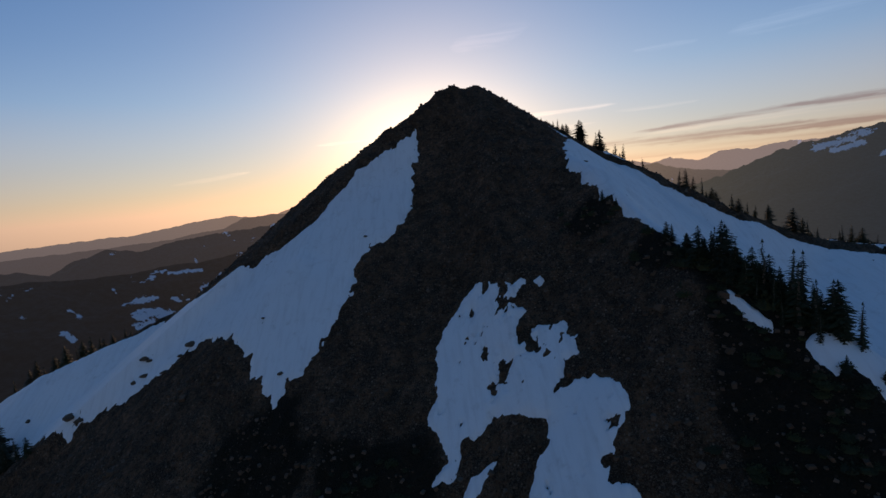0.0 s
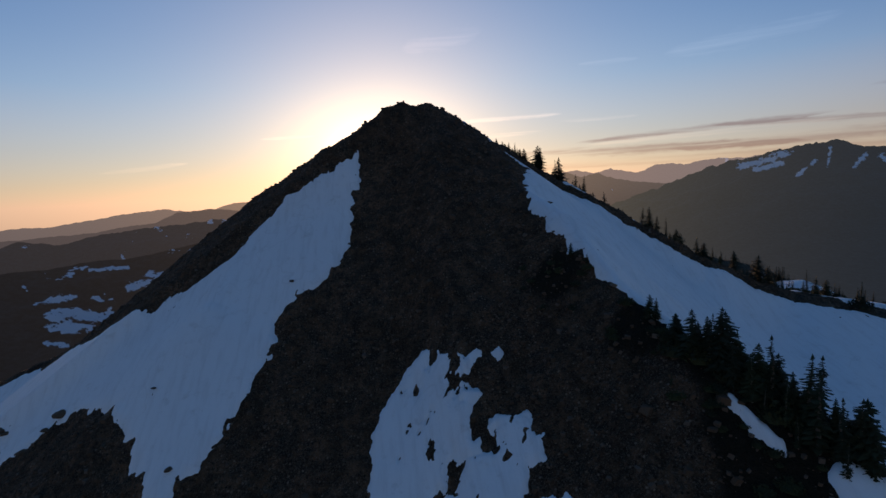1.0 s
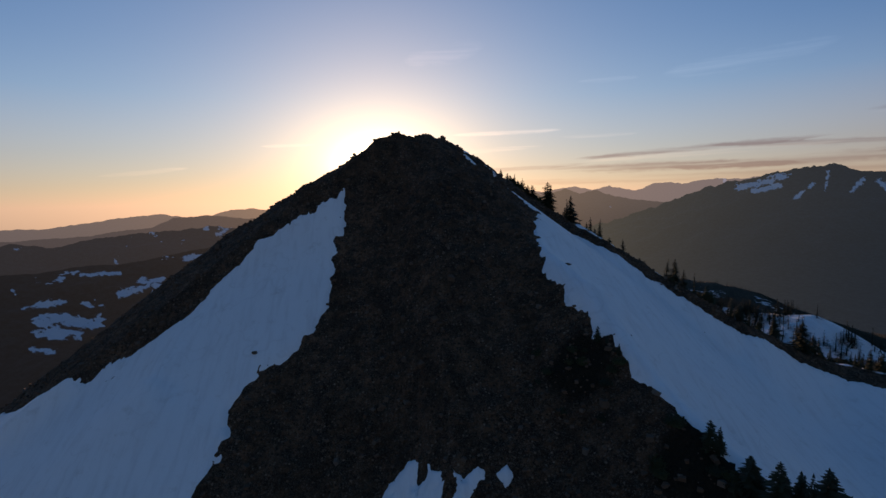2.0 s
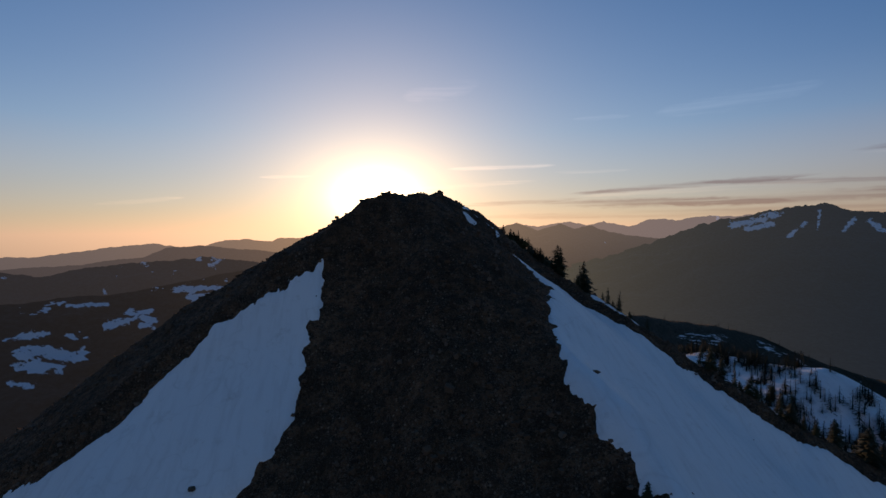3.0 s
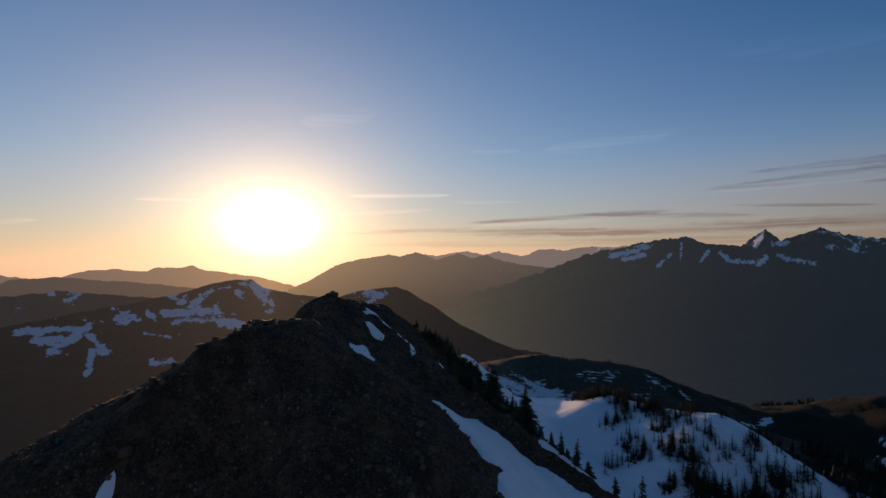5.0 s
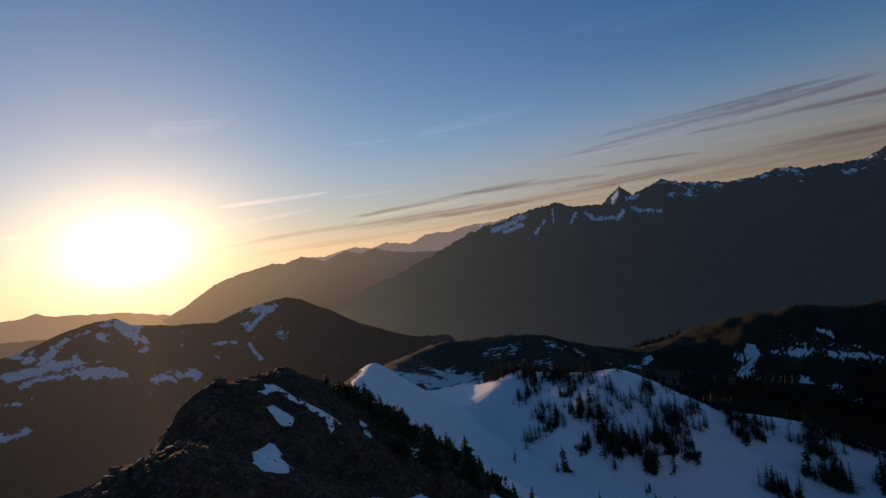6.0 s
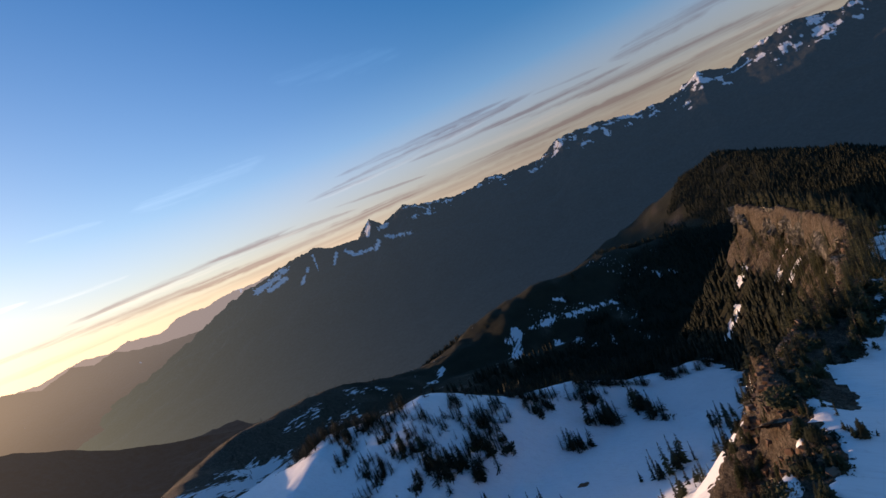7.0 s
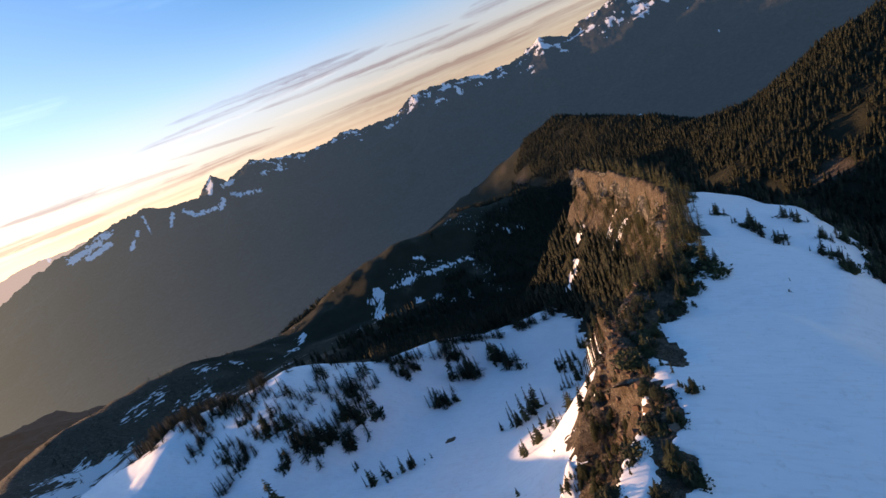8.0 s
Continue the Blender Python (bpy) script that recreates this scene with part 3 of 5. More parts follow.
def snow_field(outline, label, ragged=0.5, thick=0.6, boxes=(NEAR_BOX,), holes=0.0, fine=0.5):
    """A sheet of snow inside an outline, thinning to a ragged edge that dips under the stones."""
    xs, ys = [p[0] for p in outline], [p[1] for p in outline]
    cos, quads, n0 = [], [], 0
    for box in boxes:
        step = fine if box is NEAR_BOX else 2.0
        x0, x1, y0, y1 = max(box[0], min(xs) - 4), min(box[1], max(xs) + 4), max(box[2], min(ys) - 4), min(box[3], max(ys) + 4)
        if x1 - x0 < step or y1 - y0 < step:
            continue
        x, y, q = grid(x0, x1, y0, y1, step)
        if box is not NEAR_BOX:
            q = q[~inside(x, y, NEAR_BOX, 1.0)[q].all(axis=1)]
        s = 1.0 if box is NEAR_BOX else 3.0
        m = signed_distance(outline, x, y) + ragged * s * (0.9 * fbm(x, y, 3.5 * s, 5, 71, 0.68))
        if holes:
            m = np.minimum(m, 6 * s * (holes - fbm(x, y, 2.6 * s, 4, 81, 0.6)))
        if outline is BASIN:
            band = smooth(395, 445, y + 0.45 * (150 - x)) * (1 - smooth(225, 250, x)) * smooth(60, 105, x)
            m = m - band * np.clip(11 * (fbm(x * 0.3 + y * 0.2, y - 0.35 * x, 13, 4, 67, 0.64) - 0.02), 0, 9)
        if outline is RIGHT:
            fold = np.full(x.shape, 1e9)
            for (ax, ay), (bx, by) in zip(FOLD[:-1], FOLD[1:]):
                t = np.clip(((x - ax) * (bx - ax) + (y - ay) * (by - ay)) / ((bx - ax) ** 2 + (by - ay) ** 2), 0, 1)
                fold = np.minimum(fold, np.hypot(x - ax - t * (bx - ax), y - ay - t * (by - ay)))
            m = np.minimum(m, fold - 2.2 * (1 + 0.5 * fbm(x, y, 9, 3, 73)))
        for hx_, hy_, hr in BARE if holes else ():
            m = np.minimum(m, np.hypot(x - hx_, (y - hy_) * 0.7) - hr * (1 + 0.8 * fbm(x, y, 1.1, 3, 83, 0.7)))
        z = form(x, y) + 0.12 * fbm(x, y, 9, 2, 5) + thick * np.tanh(m / (0.7 * s)) + (1 - np.exp(-np.maximum(m, 0) / 4)) * 0.25
        z = np.where(m < -1.2 * s, -1e3, z)
        if box is not NEAR_BOX:
            out_ = np.hypot(x - np.clip(x, NEAR_BOX[0], NEAR_BOX[1]), y - np.clip(y, NEAR_BOX[2], NEAR_BOX[3]))
            z = z + (0.6 + np.clip(rough(x, y), -1.5, 0.8) * 0.6) * smooth(0, 14, out_)
        q = q[(z[q] > -900).all(axis=1)]
        cos.append(np.stack([x, y, z + EYE], 1))
        quads.append(q + n0)
        n0 += len(x)
    return tagged(new("snow_field", mesh_of("snow_field", np.concatenate(cos), np.concatenate(quads), SNOW)), label, "snow", kind="structure")


LEFT = [(-5.3, 125.1), (-5, 120.1), (-6.8, 110), (-7.3, 106.2), (-10.8, 100.2), (-15.5, 98.3), (-19, 93.9), (-18.2, 91), (-20.9, 84.1), (-23.3, 80), (-24, 78.3), (-27.8, 75.7), (-29.7, 72.4), (-33, 75.5), (-36.6, 81.4), (-41.4, 88),
        (-50.4, 93.4), (-57.5, 92.6), (-64.3, 91.3), (-71.7, 92.4), (-78.1, 89.9), (-99.6, 99), (-112, 98), (-130, 112), (-116, 117), (-100.8, 119), (-87.5, 121.5), (-75.3, 124), (-62, 116), (-55.3, 109.5), (-44.9, 107.7), (-36.3, 109.4),
        (-29.6, 111.2), (-25, 115.8), (-20.4, 119.3), (-11.3, 122.3)]
MIDDLE = [(1.8, 83.5), (4.9, 83.2), (9.8, 78.6), (12, 80.4), (12, 78.3), (9.2, 75.9), (11, 73.7), (9.2, 71.3), (9.3, 69.6), (12.2, 71.3), (15, 70.5), (16.4, 70.6), (15.6, 68),
          (17.1, 66.1), (16.3, 63.7), (14.5, 64.3), (13.6, 61.6), (17.5, 61.5), (18.7, 58.6), (20.1, 55.7), (19.5, 53.7), (17.4, 51.5), (15.6, 50.3), (15.3, 48.9), (17.4, 47.2), (16, 42),
          (4, 46), (7.7, 54.5), (9.5, 55.9), (10.5, 58.7), (8, 60.3), (6.1, 60.9), (4, 62.8), (2.6, 61.2), (-0.6, 60.5), (-1.6, 57.7), (-5.4, 58.3), (-3, 60), (-4.7, 64.5), (-4, 71.2), (-3.3, 76.4), (-0.5, 81.3)]
RIGHT = [(27.4, 136.5), (31.9, 129), (32, 125), (28.1, 113.3), (27, 108), (25.2, 100.1), (26, 93), (27.3, 88.5), (29.5, 80.5), (30.3, 75.8), (30.9, 71), (33, 65.5), (37, 60), (41, 57), (43, 52), (37.5, 51.8), (38, 48.7), (40.8, 46), (46, 42), (60, 40), (90, 40),
         ]
RIGHT += [(130, 20), (192, 16), (240, 2), (300, 8), (345, 18), (345, 38), (300, 44), (264, 60), (249, 57), (238, 52.5), (230.5, 54), (225.5, 64), (206, 66), (192, 72), (177, 75.5), (169, 86), (167, 88), (156, 86.5), (149, 83.5), (141, 84.5), (137.5, 89), (143, 93.5), (141, 96.5), (132, 96.5), (120, 92.5), (115.5, 93.5), (109, 98), (106, 94), (99, 94.5), (95, 99.5),
         (80, 107.3), (69, 112.2), (62, 118.8), (54.8, 126), (48, 133), (41.5, 140.5), (36.5, 143)]
BASIN = [(36, 181), (52, 232), (72, 296), (112, 380), (150, 448), (172, 492), (215, 512), (258, 500), (266, 448), (300, 420), (325, 380), (320, 320), (345, 285), (385, 262), (440, 205), (455, 160),
         (400, 132), (300, 126), (202, 114), (173, 111), (146, 115.5), (132, 124), (105, 128), (80, 138), (66, 146), (58, 155), (50, 168)]
snow_field(LEFT, "broad shaded snow slope on the rocky shoulder", 0.6, fine=0.34)
snow_field(MIDDLE, "ragged snow patch in a rocky gully", 0.5, holes=0.95, fine=0.22)
snow_field([(4.4, 57.6), (2.6, 55.9), (1, 54.9), (-1.8, 54), (-0.1, 57.8)], "small snow tongue among dark stones", 0.3, fine=0.25)
snow_field(RIGHT, "long shaded snow slope beside the tree-lined ridge", 0.5, boxes=(NEAR_BOX, MID_BOX))
snow_field([(11.5, 81.5), (12.3, 81.7), (12.6, 80.3), (11.7, 80.1)], "small snow remnant among stones", 0.25, 0.8, fine=0.2)
snow_field([(13.2, 78.4), (14.8, 79.1), (15, 77.8), (13.9, 76.4)], "small snow remnant among stones", 0.3, 0.8, fine=0.2)
STRIP = [(33.0, 59.5), (34.4, 58.9), (35.3, 56.4), (36.5, 54.3), (35.8, 53.4), (34.7, 54.0), (33.7, 56.3), (32.9, 58.0)]
snow_field(STRIP, "narrow snow strip below the firs", 0.2, 0.9, fine=0.25)
snow_field([(47, 142.5), (52, 137), (58, 131), (66, 124.5), (79, 115.5), (95, 106), (95, 104), (78, 113.5), (64, 122.5), (56, 129), (50.5, 134.5), (46, 140)], "thin snow strip along the rocky crest", 0.35, 0.55)
snow_field([(17.6, 143.1), (20.4, 148.3), (22, 148.9), (22.1, 145.5), (22, 139.2), (19.8, 137.6), (18.7, 137), (17.7, 138.8)], "small snow patch under the summit", 0.25, 0.5)
snow_field([(21.2, 153.9), (22.8, 155.4), (25.8, 153.9), (24, 152), (22.9, 152.6)], "small snow patch under the summit", 0.2, 0.45)
snow_field([(22.9, 160.9), (25, 164.3), (27.8, 163.5), (31.1, 163.8), (34.1, 163.1), (34.5, 161.4), (30.1, 153), (28.4, 154.7), (26.8, 156.7), (25.2, 158.8), (23.2, 158.4)], "snow drift below the summit crest", 0.25, 0.5)
snow_field([(38.5, 166.5), (40.7, 165.2), (38.5, 161), (34.5, 152), (32.9, 151.8), (35.5, 159)], "narrow snow drift above the firs", 0.3, 0.45)
snow_field([(45.5, 163.8), (49, 164.4), (47.6, 160.8), (45.2, 161.4)], "small snow patch among firs", 0.3, 0.5)
snow_field([(130, 99.5), (121, 98.5), (112, 101), (98, 101), (92, 104), (94, 111), (104, 108.5), (112, 107), (119, 111), (124, 112.5), (121, 107), (117, 104.5), (124, 102.5)], "sunlit snow cornice on the ridge crest", 0.4, 0.6)
for outline in ([(463, 74), (453, 72), (438, 86), (446, 91)], [(426, 74), (416, 72), (408, 80), (420, 85)], [(509, 106), (500, 103), (493, 117), (502, 121)], [(489, 126), (481, 121), (468, 134), (474, 143)]):
    snow_field(outline, "small steep snow patch between cliffs", 0.9, 1.3, boxes=(MID_BOX,))
snow_field([(392, 34), (440, 42), (478, 54), (474, 46), (436, 36), (398, 28)], "thin snow strip on the wooded cliff top", 0.8, 1.0, boxes=(MID_BOX,))
snow_field(BASIN, "wide snow basin dotted with firs below the peak", 1.7, boxes=(NEAR_BOX, MID_BOX))


# ---- cliffs of the long ridge ----
def cliff(x0, x1, out, top, tall, seed, label):
    """A fractured rock wall under the crest between two places of the ridge: columns, ledges and clefts."""
    n, rows = int((x1 - x0) / 0.8), int(tall / 0.8)
    cx = np.linspace(x0, x1, n)
    cy = np.interp(cx, [p[0] for p in BUTTE], [p[1] for p in BUTTE])
    cz = np.interp(cx, [p[0] for p in BUTTE], [p[2] for p in BUTTE])
    ty = np.gradient(cy, cx)
    nx, ny = -ty / np.hypot(1, ty), 1 / np.hypot(1, ty)
    v = np.linspace(0, 1, rows)
    S, V = np.meshgrid(cx, v, indexing="ij")
    tall_here = tall * (0.4 + 0.6 * smooth(-0.6, 0.5, gnoise(cx / 26, cx * 0, seed))) * smooth(0, 9, cx - x0) * smooth(0, 9, x1 - cx)
    crack = fbm(S + 1.5 * gnoise(V * 3, S / 9, seed), V * tall / 5, 7.5, 4, seed + 3, 0.6)
    col = 6.5 * (0.75 - np.minimum(1.6 * np.abs(gnoise(S / 13 + 0.25 * gnoise(V * 4, S / 5, seed + 2), V * 1.3, seed + 1)), 0.75)) + 3.6 * np.abs(crack) + 1.6 * ridged(S, V * tall * 0.25, 3.2, 3, seed + 7)
    col = col + 4.2 * np.abs(gnoise(S / 5.5 + 0.5 * gnoise(V * 3, S / 4, seed + 13), V * 1.1, seed + 15)) + 1.5 * np.abs(gnoise(S / 2.1, V * 2.5, seed + 17))
    ledge = 0.9 * np.floor(V * 5 + 0.8 * gnoise(S / 6, V * 2, seed + 9)) / 5 * 3
    D = out - 4.5 + 3.0 * V + col * (0.35 + 0.65 * V) + ledge
    x, y = S + nx[:, None] * D, cy[:, None] + ny[:, None] * D
    z = cz[:, None] + top - V * tall_here[:, None] + 0.5 * fbm(S, V * 9, 3, 3, seed + 11)
    i = np.arange(n * rows).reshape(n, rows)
    q = np.stack([i[:-1, :-1], i[:-1, 1:], i[1:, 1:], i[1:, :-1]], -1).reshape(-1, 4)
    back = np.stack([S[:, 0] - nx * 2, cy - ny * 2, cz + top - 1.2], -1)
    allv = np.concatenate([np.stack([x, y, z], -1).reshape(-1, 3), back]) + (0, 0, EYE)
    j = n * rows + np.arange(n)
    cap = np.stack([j[:-1], i[:-1, 0], i[1:, 0], j[1:]], -1)
    me = mesh_of("cliff", allv, np.concatenate([q, cap])[:, ::-1], STONE_CLIFF)
    me.polygons.foreach_set("use_smooth", np.zeros(len(me.polygons), bool))
    return tagged(new("cliff", me), label, "cliff", kind="structure")


def cliff_material():
    m, t = material("fractured_cliff_rock")
    v = pos(t, (1, 1, 0.35))
    n = noise_tex(t, v, 0.9, 7, 0.65)
    big = noise_tex(t, pos(t), 0.08, 4)
    c = mix(t, ramp(t, n, [(0.38, (0, 0, 0)), (0.62, (1, 1, 1))]), (0.035, 0.032, 0.026), (0.255, 0.23, 0.19))
    c = mix(t, math_node(t, "MULTIPLY", ramp(t, big, [(0.45, (0, 0, 0)), (0.65, (1, 1, 1))]), 0.5), c, (0.24, 0.205, 0.155))
    # dark upright streaks painted in for the shade inside cracks
    c = mix(t, math_node(t, "MULTIPLY", ramp(t, noise_tex(t, pos(t, (1, 1, 0.1)), 0.33, 6, 0.68), [(0.44, (0, 0, 0)), (0.53, (1, 1, 1))]), 0.8), c, (0.032, 0.03, 0.024))
    c = mix(t, math_node(t, "MULTIPLY", ramp(t, noise_tex(t, pos(t), 0.25, 6, 0.7), [(0.52, (0, 0, 0)), (0.62, (1, 1, 1))]), 0.7), c, (0.045, 0.045, 0.025))
    finish(t, c, 0.9, n, 0.6, 0.15)
    return m


STONE_CLIFF = cliff_material()
cliff(292, 548, 7.0, 0.8, 31, 15, "tall fractured brown cliff lit by low sun")
cliff(198, 262, 5.0, 0.3, 15, 25, "broken brown rock wall lit by low sun")
cliff(137, 186, 4.0, 0.2, 12, 35, "broken brown rock wall beside the snow")

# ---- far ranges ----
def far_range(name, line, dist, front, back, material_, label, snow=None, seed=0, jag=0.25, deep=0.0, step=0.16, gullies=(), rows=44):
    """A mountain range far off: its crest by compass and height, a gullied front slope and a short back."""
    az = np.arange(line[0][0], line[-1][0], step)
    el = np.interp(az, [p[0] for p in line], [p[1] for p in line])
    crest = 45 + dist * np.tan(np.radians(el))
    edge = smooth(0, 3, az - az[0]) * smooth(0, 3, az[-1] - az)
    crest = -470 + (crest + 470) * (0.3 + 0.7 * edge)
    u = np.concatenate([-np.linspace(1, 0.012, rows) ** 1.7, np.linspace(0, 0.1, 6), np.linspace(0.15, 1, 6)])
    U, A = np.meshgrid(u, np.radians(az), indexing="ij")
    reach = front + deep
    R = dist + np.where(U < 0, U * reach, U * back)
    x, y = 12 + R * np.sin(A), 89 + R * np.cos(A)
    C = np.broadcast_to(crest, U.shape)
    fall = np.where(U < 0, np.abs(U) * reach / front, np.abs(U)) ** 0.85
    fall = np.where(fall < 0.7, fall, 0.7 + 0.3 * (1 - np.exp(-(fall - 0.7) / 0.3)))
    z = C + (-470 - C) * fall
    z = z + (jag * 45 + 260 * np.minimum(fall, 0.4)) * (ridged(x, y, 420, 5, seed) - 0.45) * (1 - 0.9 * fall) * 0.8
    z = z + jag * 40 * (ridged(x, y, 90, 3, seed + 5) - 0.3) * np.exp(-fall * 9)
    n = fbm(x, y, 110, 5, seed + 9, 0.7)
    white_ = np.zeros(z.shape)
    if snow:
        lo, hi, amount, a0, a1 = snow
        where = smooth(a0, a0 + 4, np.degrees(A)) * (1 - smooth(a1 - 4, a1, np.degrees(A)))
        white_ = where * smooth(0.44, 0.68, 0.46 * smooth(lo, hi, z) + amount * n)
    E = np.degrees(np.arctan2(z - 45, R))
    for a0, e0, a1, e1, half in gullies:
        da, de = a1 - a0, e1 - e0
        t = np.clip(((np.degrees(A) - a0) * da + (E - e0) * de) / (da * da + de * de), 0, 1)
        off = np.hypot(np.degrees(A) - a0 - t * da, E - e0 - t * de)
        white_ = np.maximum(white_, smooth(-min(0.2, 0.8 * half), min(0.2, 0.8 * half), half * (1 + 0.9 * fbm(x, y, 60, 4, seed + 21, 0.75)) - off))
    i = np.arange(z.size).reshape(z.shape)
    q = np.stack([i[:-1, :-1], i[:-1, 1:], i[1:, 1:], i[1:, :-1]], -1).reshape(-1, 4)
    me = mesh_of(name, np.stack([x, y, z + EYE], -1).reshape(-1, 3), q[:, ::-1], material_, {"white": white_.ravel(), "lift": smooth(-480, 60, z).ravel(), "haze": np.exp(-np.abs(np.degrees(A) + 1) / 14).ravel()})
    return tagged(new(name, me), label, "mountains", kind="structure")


F1 = [(-70, -2.6), (-55, -2.4), (-45, -2.2), (-36.5, -2), (-34.3, -2), (-30.5, -1.67), (-28.2, -1.3), (-24.4, -1.05), (-22, -1.45), (-19.9, -1.45), (-17.7, -0.84), (-15.8, -0.7), (-12.9, -1.04), (-11.9, -0.58),
      (-9.8, -0.73), (-8.8, -0.4), (-7.6, -1), (-4.7, -1.41), (-1.8, -1.96), (1.9, -2.98), (6, -4), (12, -5), (20, -6)]
F1B = [(-70, -3.6), (-45, -3.4), (-36, -3.4), (-30.5, -3.3), (-28.2, -3), (-25.4, -2.8), (-23.3, -1.9), (-20, -1.7), (-16, -2.2), (-12, -2.6), (-6, -3.6), (2, -5), (8, -6)]
F2 = [(-6, -6), (0, -4), (3, -2.8), (6.1, -1), (8.5, -0.34), (12.2, 0.21), (13.5, -0.05), (15.4, 0.5), (17.9, -0.4), (20.4, 0.3), (22, -0.2), (24, 0.15), (25.5, -0.6), (27.5, -1.05), (31.2, -1.5), (36, -2.2), (42, -3)]
F3 = [(2, -9), (12, -7), (20, -5), (24, -3.8), (28, -2.6), (31.8, -1.4), (35.3, 0.1), (38.6, 0.6), (41.8, 1.4), (45.3, 1.6), (47.9, 0.9), (50.2, 0.6), (52.4, 2.35), (53.6, 1.05), (56.6, 2.3), (58.3, 1.5), (60.2, 1.1), (63.5, 0.75), (67.8, 1.2), (73.3, 0.6),
      (76, 2.05), (80.7, 1.8), (84.4, 0.95), (87.1, 1.2), (90.7, 2.35), (93.5, 1.5), (96.1, 2.4), (98.5, 2.7), (104, 2), (112, 2.6), (125, 2), (140, 1)]
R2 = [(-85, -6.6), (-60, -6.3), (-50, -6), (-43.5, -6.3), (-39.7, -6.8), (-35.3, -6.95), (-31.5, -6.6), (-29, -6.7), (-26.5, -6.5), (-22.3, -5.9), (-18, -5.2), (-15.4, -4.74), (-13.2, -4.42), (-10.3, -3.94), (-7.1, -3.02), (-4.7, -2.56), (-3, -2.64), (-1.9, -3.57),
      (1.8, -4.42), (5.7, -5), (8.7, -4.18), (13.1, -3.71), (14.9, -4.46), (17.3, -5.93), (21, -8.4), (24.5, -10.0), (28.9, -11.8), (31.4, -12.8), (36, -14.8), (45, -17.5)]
HILLS = [(-75, -5.5), (-60, -5.5), (-50, -5.2), (-43.4, -4.8), (-41.2, -5.5), (-39.4, -4.6), (-36.5, -3.8), (-33.6, -4.5), (-31.2, -3.9), (-26.1, -3.4), (-19.9, -3.1), (-14, -3.9), (-8, -5), (-2, -6.5)]
F1 = [(a, e - 0.3) for a, e in F1]
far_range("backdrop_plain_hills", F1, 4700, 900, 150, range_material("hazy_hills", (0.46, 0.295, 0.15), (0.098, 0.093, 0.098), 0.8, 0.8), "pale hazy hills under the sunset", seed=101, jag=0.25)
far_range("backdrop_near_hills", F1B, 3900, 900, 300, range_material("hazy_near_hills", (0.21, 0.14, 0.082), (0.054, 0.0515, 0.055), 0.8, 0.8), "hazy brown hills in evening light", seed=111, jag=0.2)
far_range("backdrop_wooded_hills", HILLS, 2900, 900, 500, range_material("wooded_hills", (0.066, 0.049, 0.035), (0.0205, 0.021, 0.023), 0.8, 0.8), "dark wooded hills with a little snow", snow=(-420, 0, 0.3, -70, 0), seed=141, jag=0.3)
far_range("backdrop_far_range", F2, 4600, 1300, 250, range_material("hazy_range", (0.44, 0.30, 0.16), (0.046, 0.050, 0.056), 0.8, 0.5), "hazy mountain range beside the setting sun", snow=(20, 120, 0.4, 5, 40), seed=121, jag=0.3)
# its glowing front runs on across the valley floor, standing in for haze
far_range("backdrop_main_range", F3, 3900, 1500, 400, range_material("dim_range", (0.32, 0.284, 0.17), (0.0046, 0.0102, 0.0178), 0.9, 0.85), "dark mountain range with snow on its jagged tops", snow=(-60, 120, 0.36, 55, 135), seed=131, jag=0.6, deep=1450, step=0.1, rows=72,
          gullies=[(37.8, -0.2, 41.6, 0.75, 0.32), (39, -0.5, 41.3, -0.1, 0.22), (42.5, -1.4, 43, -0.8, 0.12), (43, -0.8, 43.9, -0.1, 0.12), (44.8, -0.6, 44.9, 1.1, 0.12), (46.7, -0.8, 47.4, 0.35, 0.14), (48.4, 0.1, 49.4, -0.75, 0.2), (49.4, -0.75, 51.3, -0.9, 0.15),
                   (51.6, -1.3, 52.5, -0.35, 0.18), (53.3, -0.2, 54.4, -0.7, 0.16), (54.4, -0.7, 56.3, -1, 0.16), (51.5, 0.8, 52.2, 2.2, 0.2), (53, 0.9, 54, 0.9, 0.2)])
